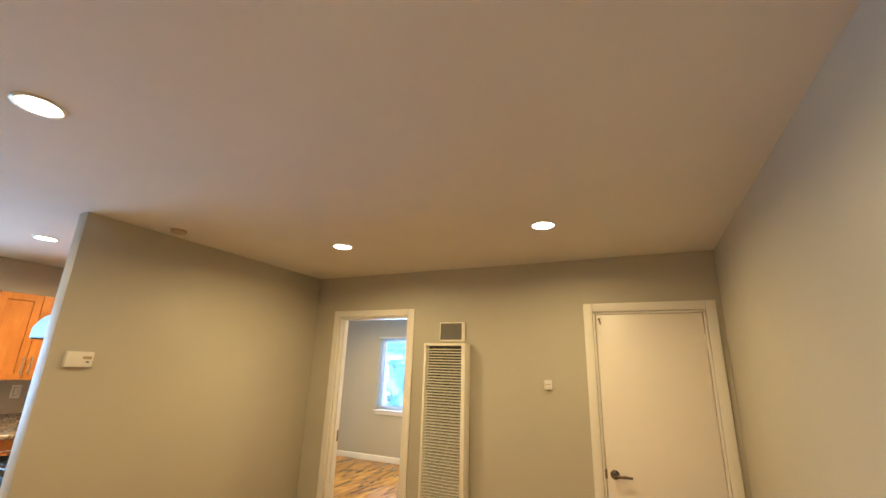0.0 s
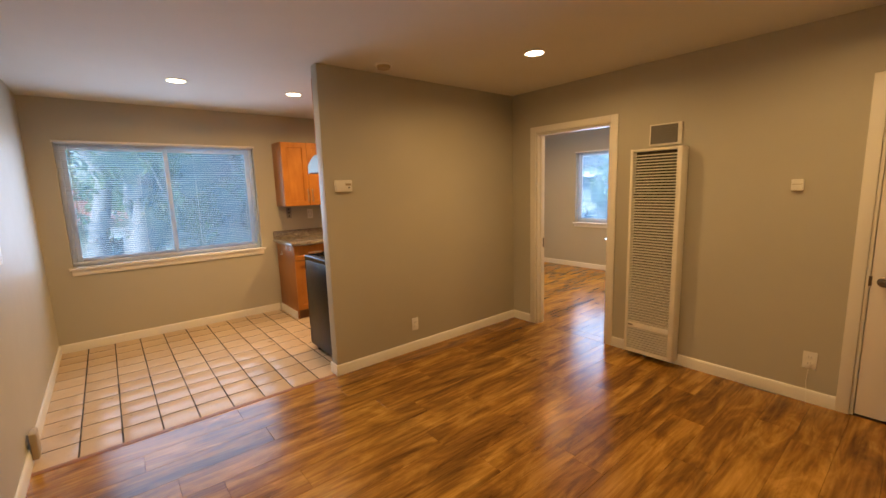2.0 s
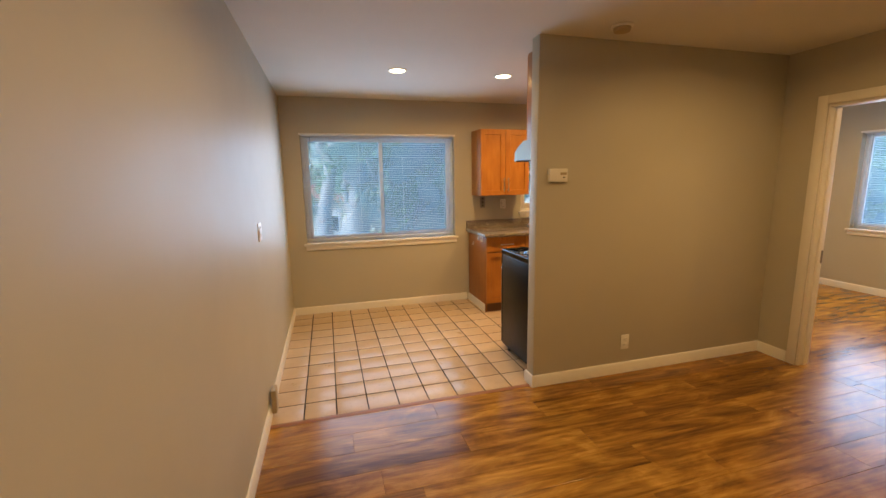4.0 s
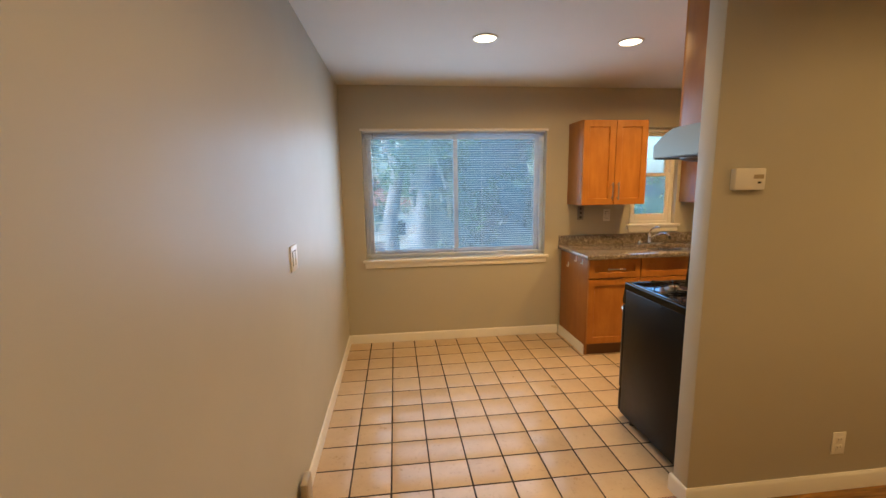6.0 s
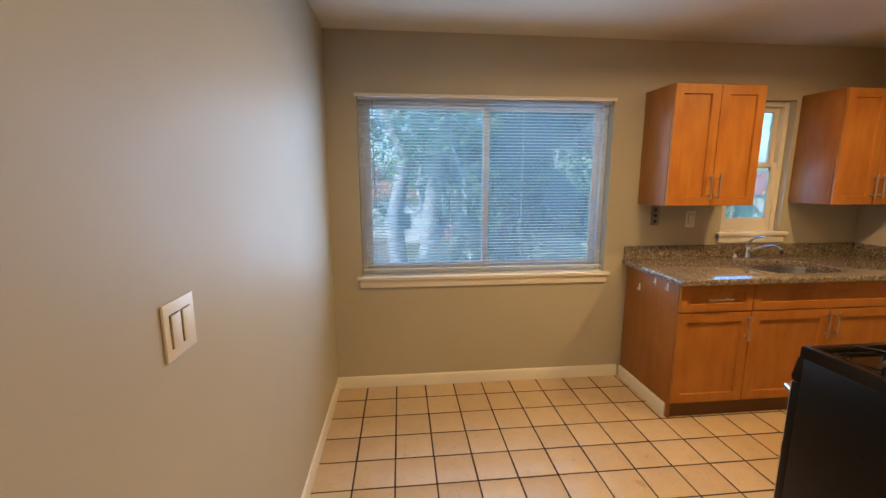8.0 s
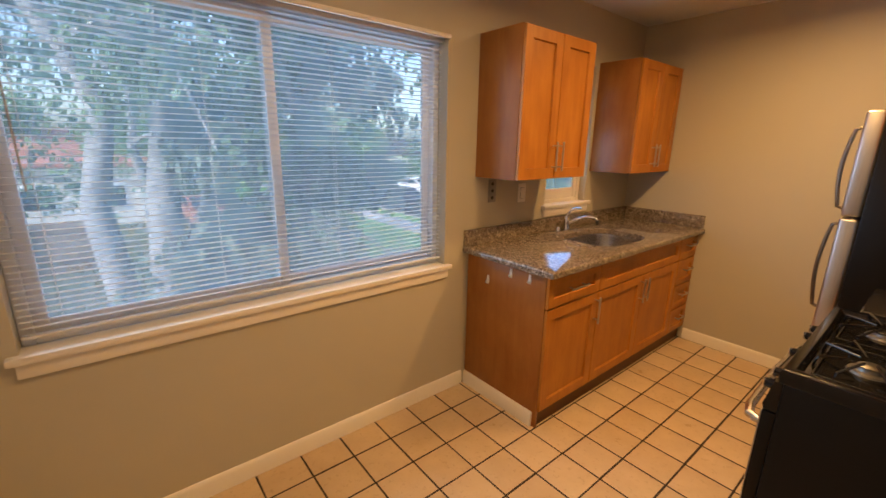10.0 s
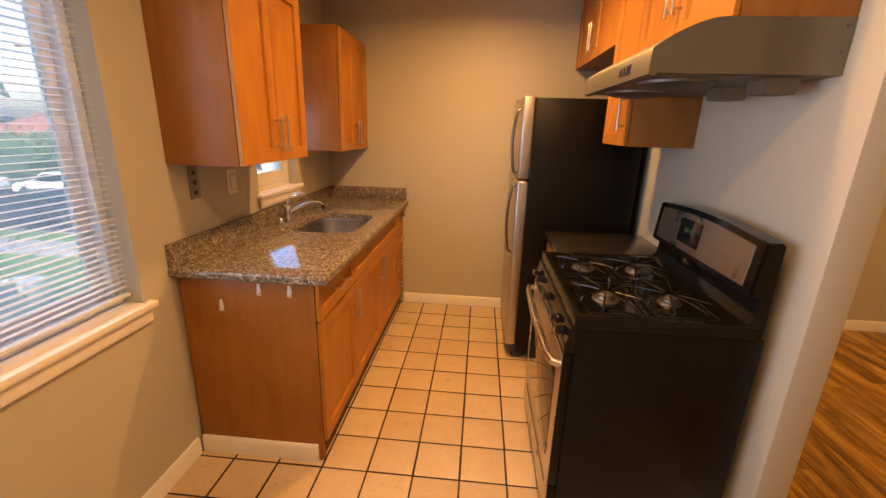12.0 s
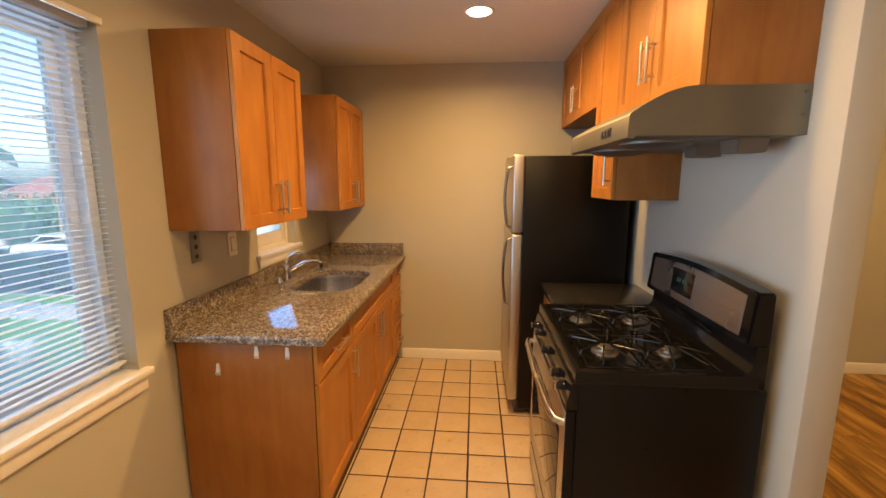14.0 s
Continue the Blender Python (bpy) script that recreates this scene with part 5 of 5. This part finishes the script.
def leaves(name, parent, material, clumps, rnd, per, size, droop, spread):
    """A crown of many small blades round clump centres, hanging by droop."""
    c = np.array(clumps)
    k = len(c) * per
    at = np.repeat(c[:, :3], per, 0)
    rad = np.repeat(c[:, 3], per)
    d = rnd.normal(size=(k, 3))
    d /= np.linalg.norm(d, axis=1)[:, None]
    pos = at + d * (rad * rnd.random(k) ** 0.45)[:, None] * np.array([1, 1, spread])
    way = rnd.normal(size=(k, 3)) * (1 - droop)
    way[:, 2] -= droop * 1.6
    way /= np.linalg.norm(way, axis=1)[:, None]
    side = np.cross(way, rnd.normal(size=(k, 3)))
    side /= np.linalg.norm(side, axis=1)[:, None]
    ln = (size * (0.6 + 0.8 * rnd.random(k)))[:, None]
    wd = ln * (0.16 + 0.12 * rnd.random(k))[:, None]
    v = np.stack([pos, pos + way * ln * 0.5 + side * wd, pos + way * ln, pos + way * ln * 0.5 - side * wd], 1).reshape(-1, 3)
    me = bpy.data.meshes.new(name)
    me.from_pydata(v.tolist(), [], np.arange(k * 4).reshape(-1, 4).tolist())
    me.materials.append(material)
    ob = new(name, me)
    ob.parent = parent
    ob.matrix_parent_inverse = Matrix.Translation(-Vector(parent.location))
    return ob


def bend(a, b, sag, n, rnd, wob):
    a, b = Vector(a), Vector(b)
    return [a.lerp(b, k / n) + Vector((rnd.normal() * wob, rnd.normal() * wob, sag * math.sin(math.pi * k / n))) * (1 if 0 < k < n else 0) for k in range(n + 1)]


def tree(base, trunks, material, per, size, droop, label, seed, spread=0.8, clump=0.55, limbs=7, first=0.45):
    """Tapered trunks with limbs and twigs, and clumps of leaves along them. trunks: (foot shift, top, radius)."""
    rnd = np.random.default_rng(seed)
    w = thing("tree", base, label, "tree")
    clumps = []
    for shift, tip, r in trunks:
        foot = Vector(base) + Vector(shift)
        path = bend(foot, tip, 0, 7, rnd, 0.10)
        path[0].z -= 0.05
        part("trunk", tube(bmesh.new(), path, [r * (1.25 if k == 0 else 1 - 0.75 * k / 7) for k in range(8)], 10), BARK, w)
        bm = bmesh.new()
        for k in range(limbs):
            u = first + (1 - first) * (k + 0.5) / limbs
            i = min(6, int(u * 7))
            p = path[i].lerp(path[i + 1], u * 7 - i)
            a = rnd.random() * math.tau
            ln = (1.1 + 1.4 * rnd.random()) * (1.5 - u)
            e = p + Vector((math.cos(a) * ln, math.sin(a) * ln, ln * (0.35 - droop * 0.7)))
            q = bend(p, e, 0.15, 4, rnd, 0.06)
            tube(bm, q, [r * 0.34, r * 0.26, r * 0.19, r * 0.12, r * 0.05], 7)
            for s in range(2, 5):
                for _ in range(3):
                    o = rnd.normal(size=3) * clump * 0.8
                    clumps.append((q[s].x + o[0], q[s].y + o[1], q[s].z + o[2] * 0.7 - droop * 0.3, clump * (0.6 + 0.7 * rnd.random())))
                tw = q[s] + Vector(rnd.normal(size=3) * 0.5)
                tube(bm, [q[s], q[s].lerp(tw, 0.5) + Vector((0, 0, 0.05)), tw], [r * 0.10, r * 0.07, r * 0.03], 5)
        part("limbs", bm, BARK, w)
        t = path[-1]
        for _ in range(4):
            o = rnd.normal(size=3) * clump
            clumps.append((t.x + o[0], t.y + o[1], t.z + o[2], clump))
    leaves("crown", w, material, clumps, rnd, per, size, droop, spread)
    return w


tree((-9.5, 0.9, GZ), [((-0.1, -0.1, 0), (-9.6, -0.1, 5.4), 0.24), ((0.1, 0.15, 0), (-9.4, 1.2, 6.0), 0.27), ((0.0, 0.1, 0), (-9.6, 4.4, 5.2), 0.19), ((-0.2, 0.0, 0), (-10.4, 2.4, 5.6), 0.15)], LEAF_A, 19, 0.17, 0.45, "tall multi-trunk pale-barked tree outside the wide window", 3, 0.8, 0.42, 11, 0.55)
tree((-9.3, 3.35, GZ), [((0, 0, 0), (-9.4, 2.5, 4.8), 0.17), ((0.1, 0.1, 0), (-10.0, 3.3, 4.4), 0.14)], LEAF_B, 33, 0.24, 0.72, "dense drooping blue-green cedar outside the wide window", 5, 1.0, 0.40, 14, 0.14)
tree((-12.5, -2.2, GZ), [((0, 0, 0), (-12.2, -1.9, 5.2), 0.2)], LEAF_A, 44, 0.13, 0.4, "leafy tree at the yard's edge", 8, 0.8, 0.6, 8, 0.4)
tree((-16.5, 1.5, GZ), [((0, 0, 0), (-16.2, 1.2, 4.4), 0.2)], LEAF_C, 26, 0.18, 0.3, "leafy tree standing further back in the yard", 11, 0.8, 0.9, 8, 0.4)
tree((-19.0, 7.6, GZ), [((0, 0, 0), (-19.2, 7.4, 3.4), 0.2)], LEAF_C, 46, 0.18, 0.3, "leafy tree behind the cedar", 12, 0.8, 0.9, 8, 0.35)
for k, (tx, ty, th) in enumerate(((-34, 27, -1.3), (-43, 29, -1.6), (-25, 29, -0.8), (-52, 27, 3.6), (-14, 28.5, 2.6), (-3, 29, 3.0), (-34, 3, 2.0), (-37, -4, 2.6), (-35, 9, 1.8))):
    tree((tx, ty, GZ), [((0, 0, 0), (tx + 0.3, ty, th), 0.2)], LEAF_C, 70, 0.42, 0.2, "green tree across the street" if ty > 20 else "green tree beyond the yard", 20 + k, 0.8, 1.25, 7, 0.3)


def bush(x, y, r, label, seed):
    rnd = np.random.default_rng(seed)
    w = thing("bush", (x, y, GZ), label, "bush", "low bushes in the yard")
    part("stem", tube(bmesh.new(), [(x, y, GZ - 0.02), (x + 0.02, y, GZ + r * 0.5), (x, y + 0.03, GZ + r)], [0.05, 0.04, 0.02], 6), BARK, w)
    cl = [(x + rnd.normal() * r * 0.5, y + rnd.normal() * r * 0.5, GZ + r * (0.4 + 0.5 * rnd.random()), r * 0.5) for _ in range(9)]
    leaves("foliage", w, LEAF_C, cl, rnd, 120, 0.16, 0.1, 0.8)


for k, (px, py, pr) in enumerate(((-11.0, 2.4, 0.6), (-11.6, 4.4, 0.7), (-13.5, 0.2, 0.6), (-24.2, 10.6, 0.5))):
    bush(px, py, pr, "round green garden bush", 50 + k)


def yard_fence():
    w = thing("yard_fence", (-21, 0, GZ), "weathered brown board fence across the yard", "fence")
    for k in range(31):
        y = -9 + k * 0.31
        part("board", box(bmesh.new(), -21.02, -21.0, y, y + 0.29, GZ + 0.03, GZ + 1.7 + 0.02 * (k % 3)), FENCE, w)
    for z in (0.4, 1.4):
        part("rail", box(bmesh.new(), -20.998, -20.95, -9, 0.6, GZ + z, GZ + z + 0.09), FENCE, w)
    for k in range(4):
        part("post", box(bmesh.new(), -20.948, -20.85, -8.9 + k * 2.4, -8.8 + k * 2.4, GZ - 0.02, GZ + 1.8), FENCE, w)


yard_fence()


def house(name, x0, x1, y0, y1, h, ridge, wall, roof, label, face, seed):
    """A gabled house; face: 'x' shows windows to +x, 'y' to -y."""
    rnd = random.Random(seed)
    w = thing(name, ((x0 + x1) / 2, (y0 + y1) / 2, GZ), label, "house")
    part("wall", box(bmesh.new(), x0, x1, y0, y1, GZ - 0.02, GZ + h), wall, w)
    o = 0.4
    if face == "x":
        out = [(x0 - o, GZ + h + 0.002), (x1 + o, GZ + h + 0.002), (x1 + o, GZ + h + 0.15), ((x0 + x1) / 2, GZ + ridge), (x0 - o, GZ + h + 0.15)]
        part("roof", prism(bmesh.new(), out, "y", y0 - o, y1 + o), roof, w)
    else:
        out = [(y0 - o, GZ + h + 0.002), (y1 + o, GZ + h + 0.002), (y1 + o, GZ + h + 0.15), ((y0 + y1) / 2, GZ + ridge), (y0 - o, GZ + h + 0.15)]
        part("roof", prism(bmesh.new(), out, "x", x0 - o, x1 + o), roof, w)
    a, b = (y0, y1) if face == "x" else (x0, x1)
    n = max(2, int((b - a) / 2.6))
    for k in range(n):
        u = a + (b - a) * (k + 0.5) / n
        for z in ([] if h < 2 else [0.9] if h < 4 else [0.9, 3.7]):
            if face == "x":
                f = part("window", box(bmesh.new(), x1 + 0.001, x1 + 0.06, u - 0.65, u + 0.65, GZ + z, GZ + z + 1.25, 0.01), VINYL, w)
                part("pane", box(bmesh.new(), x1 + 0.0605, x1 + 0.07, u - 0.56, u + 0.56, GZ + z + 0.09, GZ + z + 1.16), OVEN, f)
            else:
                f = part("window", box(bmesh.new(), u - 0.65, u + 0.65, y0 - 0.06, y0 - 0.001, GZ + z, GZ + z + 1.25, 0.01), VINYL, w)
                part("pane", box(bmesh.new(), u - 0.56, u + 0.56, y0 - 0.07, y0 - 0.0605, GZ + z + 0.09, GZ + z + 1.16), OVEN, f)
    return w


house("house", -62, -48, 31, 40, 2.9, 4.9, SIDING, ROOFING, "pale single-storey house across the street", "y", 1)
house("house", -44, -27, 32, 42, 2.9, 4.8, SIDING, ROOF_RED, "pale house with a reddish roof across the street", "y", 2)
house("house", -22, -8, 31, 41, 5.6, 7.4, SIDING, ROOFING, "two-storey pale house across the street", "y", 3)
house("house", -5, 10, 31, 41, 5.6, 7.4, STUCCO, ROOFING, "two-storey stucco house across the street", "y", 4)
house("house", -46, -30, -9, 2, 3.0, 5.0, SIDING, ROOF_RED, "pale house with a reddish roof beyond the yard", "x", 5)
house("shed", -19.4, -17.2, 2.3, 4.5, 0.95, 1.55, FENCE, ROOFING, "low dark-roofed wooden shed in the yard", "x", 6)


def car(x, y, way, paint_m, label):
    """A parked saloon car pointing along x; way is +1 or -1."""
    w = thing("car", (x, y, GZ), label, "car", "cars parked along the street")
    g = GZ + 0.01
    def P(pts):
        return [(x + way * a, g + b) for a, b in pts]
    low = P([(-2.2, 0.28), (-2.25, 0.62), (-2.1, 0.84), (-1.2, 0.93), (1.0, 0.95), (2.0, 0.80), (2.2, 0.6), (2.18, 0.28)])
    part("body", prism(bmesh.new(), low, "y", y - 0.88, y + 0.88, 0.06), paint_m, w)
    top = P([(-1.75, 0.90), (-1.05, 1.40), (0.25, 1.43), (1.15, 0.93)])
    cabin = part("cabin", prism(bmesh.new(), top, "y", y - 0.74, y + 0.74, 0.05), paint_m, w)
    for s in (-1, 1):
        win = P([(-1.45, 0.95), (-0.95, 1.33), (0.18, 1.36), (0.88, 0.97)])
        a, b = sorted((y + s * 0.738, y + s * 0.752))
        part("side_window", prism(bmesh.new(), win, "y", a, b), OVEN, cabin)
    for f, b in (((1.17, 0.96), (0.33, 1.41)), ((-1.76, 0.95), (-1.12, 1.38))):
        s = 0.012 if f[0] > 0 else -0.012
        ws = P([(f[0], f[1]), (f[0] + s, f[1] + 0.01), (b[0] + s, b[1] + 0.01), (b[0], b[1])])
        part("windscreen", prism(bmesh.new(), ws, "y", y - 0.64, y + 0.64), OVEN, cabin)
    for wx in (-1.38, 1.35):
        for s in (-1, 1):
            cy = y + s * 0.82
            t = part("tyre", lathe(bmesh.new(), (x + way * wx, cy, g + 0.31), [(0.2, -0.1), (0.29, -0.1), (0.31, -0.07), (0.31, 0.07), (0.29, 0.1), (0.2, 0.1)], 22, "y"), PLASTIC_DARK, w)
            part("rim", lathe(bmesh.new(), (x + way * wx, cy, g + 0.31), [(0.02, 0.105), (0.2, 0.095), (0.2, -0.095), (0.02, -0.105)], 18, "y"), NICKEL, t)
    for s in (-1, 1):
        part("headlight", box(bmesh.new(), *sorted((x + way * 2.05, x + way * 2.2)), y + s * 0.62 - 0.16, y + s * 0.62 + 0.16, g + 0.60, g + 0.74, 0.02), GLASS, w)
        part("tail_light", box(bmesh.new(), *sorted((x - way * 2.12, x - way * 2.262)), y + s * 0.66 - 0.14, y + s * 0.66 + 0.14, g + 0.62, g + 0.78, 0.02), ROOF_RED, w)
    return w


CAR_DARK = plain("car_paint_dark", (0.02, 0.022, 0.028), 0.15)
CAR_WHITE = plain("car_paint_white", (0.75, 0.75, 0.75), 0.2)
CAR_ORANGE = plain("car_paint_orange", (0.42, 0.17, 0.11), 0.3)
CAR_RED = plain("car_paint_red", (0.35, 0.03, 0.03), 0.2)
car(-21.5, 16.4, 1, CAR_DARK, "dark saloon car parked at the kerb")
car(-27.0, 16.4, 1, CAR_DARK, "dark saloon car parked further along the kerb")
car(-27.5, 22.3, -1, CAR_WHITE, "white saloon car parked across the street")
car(-34.0, 22.3, -1, CAR_WHITE, "white saloon car parked across the street")
car(-14.5, 22.3, -1, CAR_RED, "red saloon car parked across the street")
car(-28.5, 4.4, 1, CAR_ORANGE, "orange-red saloon car parked beyond the yard")
car(-6.0, 22.3, -1, CAR_WHITE, "white saloon car parked across the street")
w = thing("utility_box", (-14.6, 9.2, GZ + 0.02), "low white utility box standing on the lawn", "utility box")
part("cabinet", box(bmesh.new(), -14.95, -14.25, 9.0, 9.4, GZ + 0.021, GZ + 0.50, 0.03), PLASTIC, w)
part("lid", box(bmesh.new(), -14.98, -14.22, 8.97, 9.43, GZ + 0.501, GZ + 0.56, 0.02), PLASTIC, w)
w = thing("utility_pole", (-29.5, 24.4, GZ), "brown wooden utility pole across the street", "pole")
part("post", rod(bmesh.new(), (-29.5, 24.4, GZ - 0.1), (-29.5, 24.4, GZ + 9.0), 0.10, 0.08), FENCE, w)
part("cross_arm", box(bmesh.new(), -30.6, -28.4, 24.2, 24.28, GZ + 8.2, GZ + 8.34), FENCE, w)


# ---- floor pieces ----
def tiles():
    """Square ceramic tiles with recessed dark joints, cut at the walls."""
    pitch, gap = 0.2083, 0.0085
    bm = box(bmesh.new(), WEST, -2.53, SOUTH, NORTH, -0.0195, -0.0014)
    tf = structure("floor_tiled", bm, GROUT, "square terracotta-beige kitchen tiles with dark grout", "tile floor")
    shapes = {}
    xs = [-3.155 - pitch * i for i in range(8, -4, -1)]
    ys = [0.474 + 0.2092 * j for j in range(-3, 18)]
    for xa in xs:
        for ya in ys:
            x0, x1 = max(xa, WEST + 0.001) + gap / 2, min(xa + pitch, -2.53) - gap / 2
            y0, y1 = max(ya, SOUTH + 0.001) + gap / 2, min(ya + 0.2092, NORTH - 0.001) - gap / 2
            if x1 - x0 < 0.02 or y1 - y0 < 0.02:
                continue
            if x1 < -4.23 and y0 > 2.2:
                continue
            sx, sy = round(x1 - x0, 3), round(y1 - y0, 3)
            if (sx, sy) not in shapes:
                b = bmesh.new()
                e = 0.004
                lo = [b.verts.new((s * sx / 2, t * sy / 2, -0.003)) for s, t in ((-1, -1), (1, -1), (1, 1), (-1, 1))]
                up = [b.verts.new((s * sx / 2, t * sy / 2, 0.003)) for s, t in ((-1, -1), (1, -1), (1, 1), (-1, 1))]
                hi = [b.verts.new((s * (sx / 2 - e), t * (sy / 2 - e), 0.0045)) for s, t in ((-1, -1), (1, -1), (1, 1), (-1, 1))]
                for p, q in ((lo, up), (up, hi)):
                    for k in range(4):
                        b.faces.new((p[k], p[(k + 1) % 4], q[(k + 1) % 4], q[k]))
                b.faces.new(hi)
                shapes[sx, sy] = finish(b, "tile", TILE)
            ob = new("tile", shapes[sx, sy])
            ob.parent = tf
            ob.location = ((x0 + x1) / 2, (y0 + y1) / 2, -0.0045 + random.uniform(-0.0004, 0.0004))
            ob.rotation_euler = (random.uniform(-0.0015, 0.0015), random.uniform(-0.0015, 0.0015), 0)


def planks():
    """Boards laid along y, staggered, with a fine joint."""
    wide, long_, gap = 0.185, 1.215, 0.0009
    shapes = {}
    rnd = random.Random(7)

    def lay(x_from, x_to, y_from, y_to):
        x = x_from
        while x < x_to - 0.01:
            xe = min(x + wide, x_to)
            y = y_from - rnd.random() * long_ * 0.9
            while y < y_to:
                a, b = max(y, y_from), min(y + long_, y_to)
                if b - a > 0.03:
                    sx, sy = round(xe - x - gap, 4), round(b - a - gap, 3)
                    if (sx, sy) not in shapes:
                        m = bmesh.new()
                        e = 0.0009
                        cs = ((-1, -1), (1, -1), (1, 1), (-1, 1))
                        lo = [m.verts.new((s * sx / 2, t * sy / 2, -0.014)) for s, t in cs]
                        up = [m.verts.new((s * sx / 2, t * sy / 2, -0.0008)) for s, t in cs]
                        hi = [m.verts.new((s * (sx / 2 - e), t * (sy / 2 - e), 0)) for s, t in cs]
                        for p, q in ((lo, up), (up, hi)):
                            for k in range(4):
                                m.faces.new((p[k], p[(k + 1) % 4], q[(k + 1) % 4], q[k]))
                        m.faces.new(hi)
                        shapes[sx, sy] = finish(m, "plank", PLANK, False)
                    ob = new("plank", shapes[sx, sy])
                    ob.parent = floor
                    ob.location = ((x + xe) / 2, (a + b) / 2, 0)
                y += long_
            x = xe

    lay(-2.49, PART_L, SOUTH + 0.001, PART_END - 0.014)
    lay(PART_L, EAST - 0.001, SOUTH + 0.001, NORTH - 0.001)
    lay(WEST + 0.001, BED_EAST - 0.001, NORTH + 0.121, BED_NORTH - 0.001)
    lay(DOOR_A[0] + 0.001, DOOR_A[1] - 0.001, NORTH, NORTH + 0.12)


tiles()
planks()
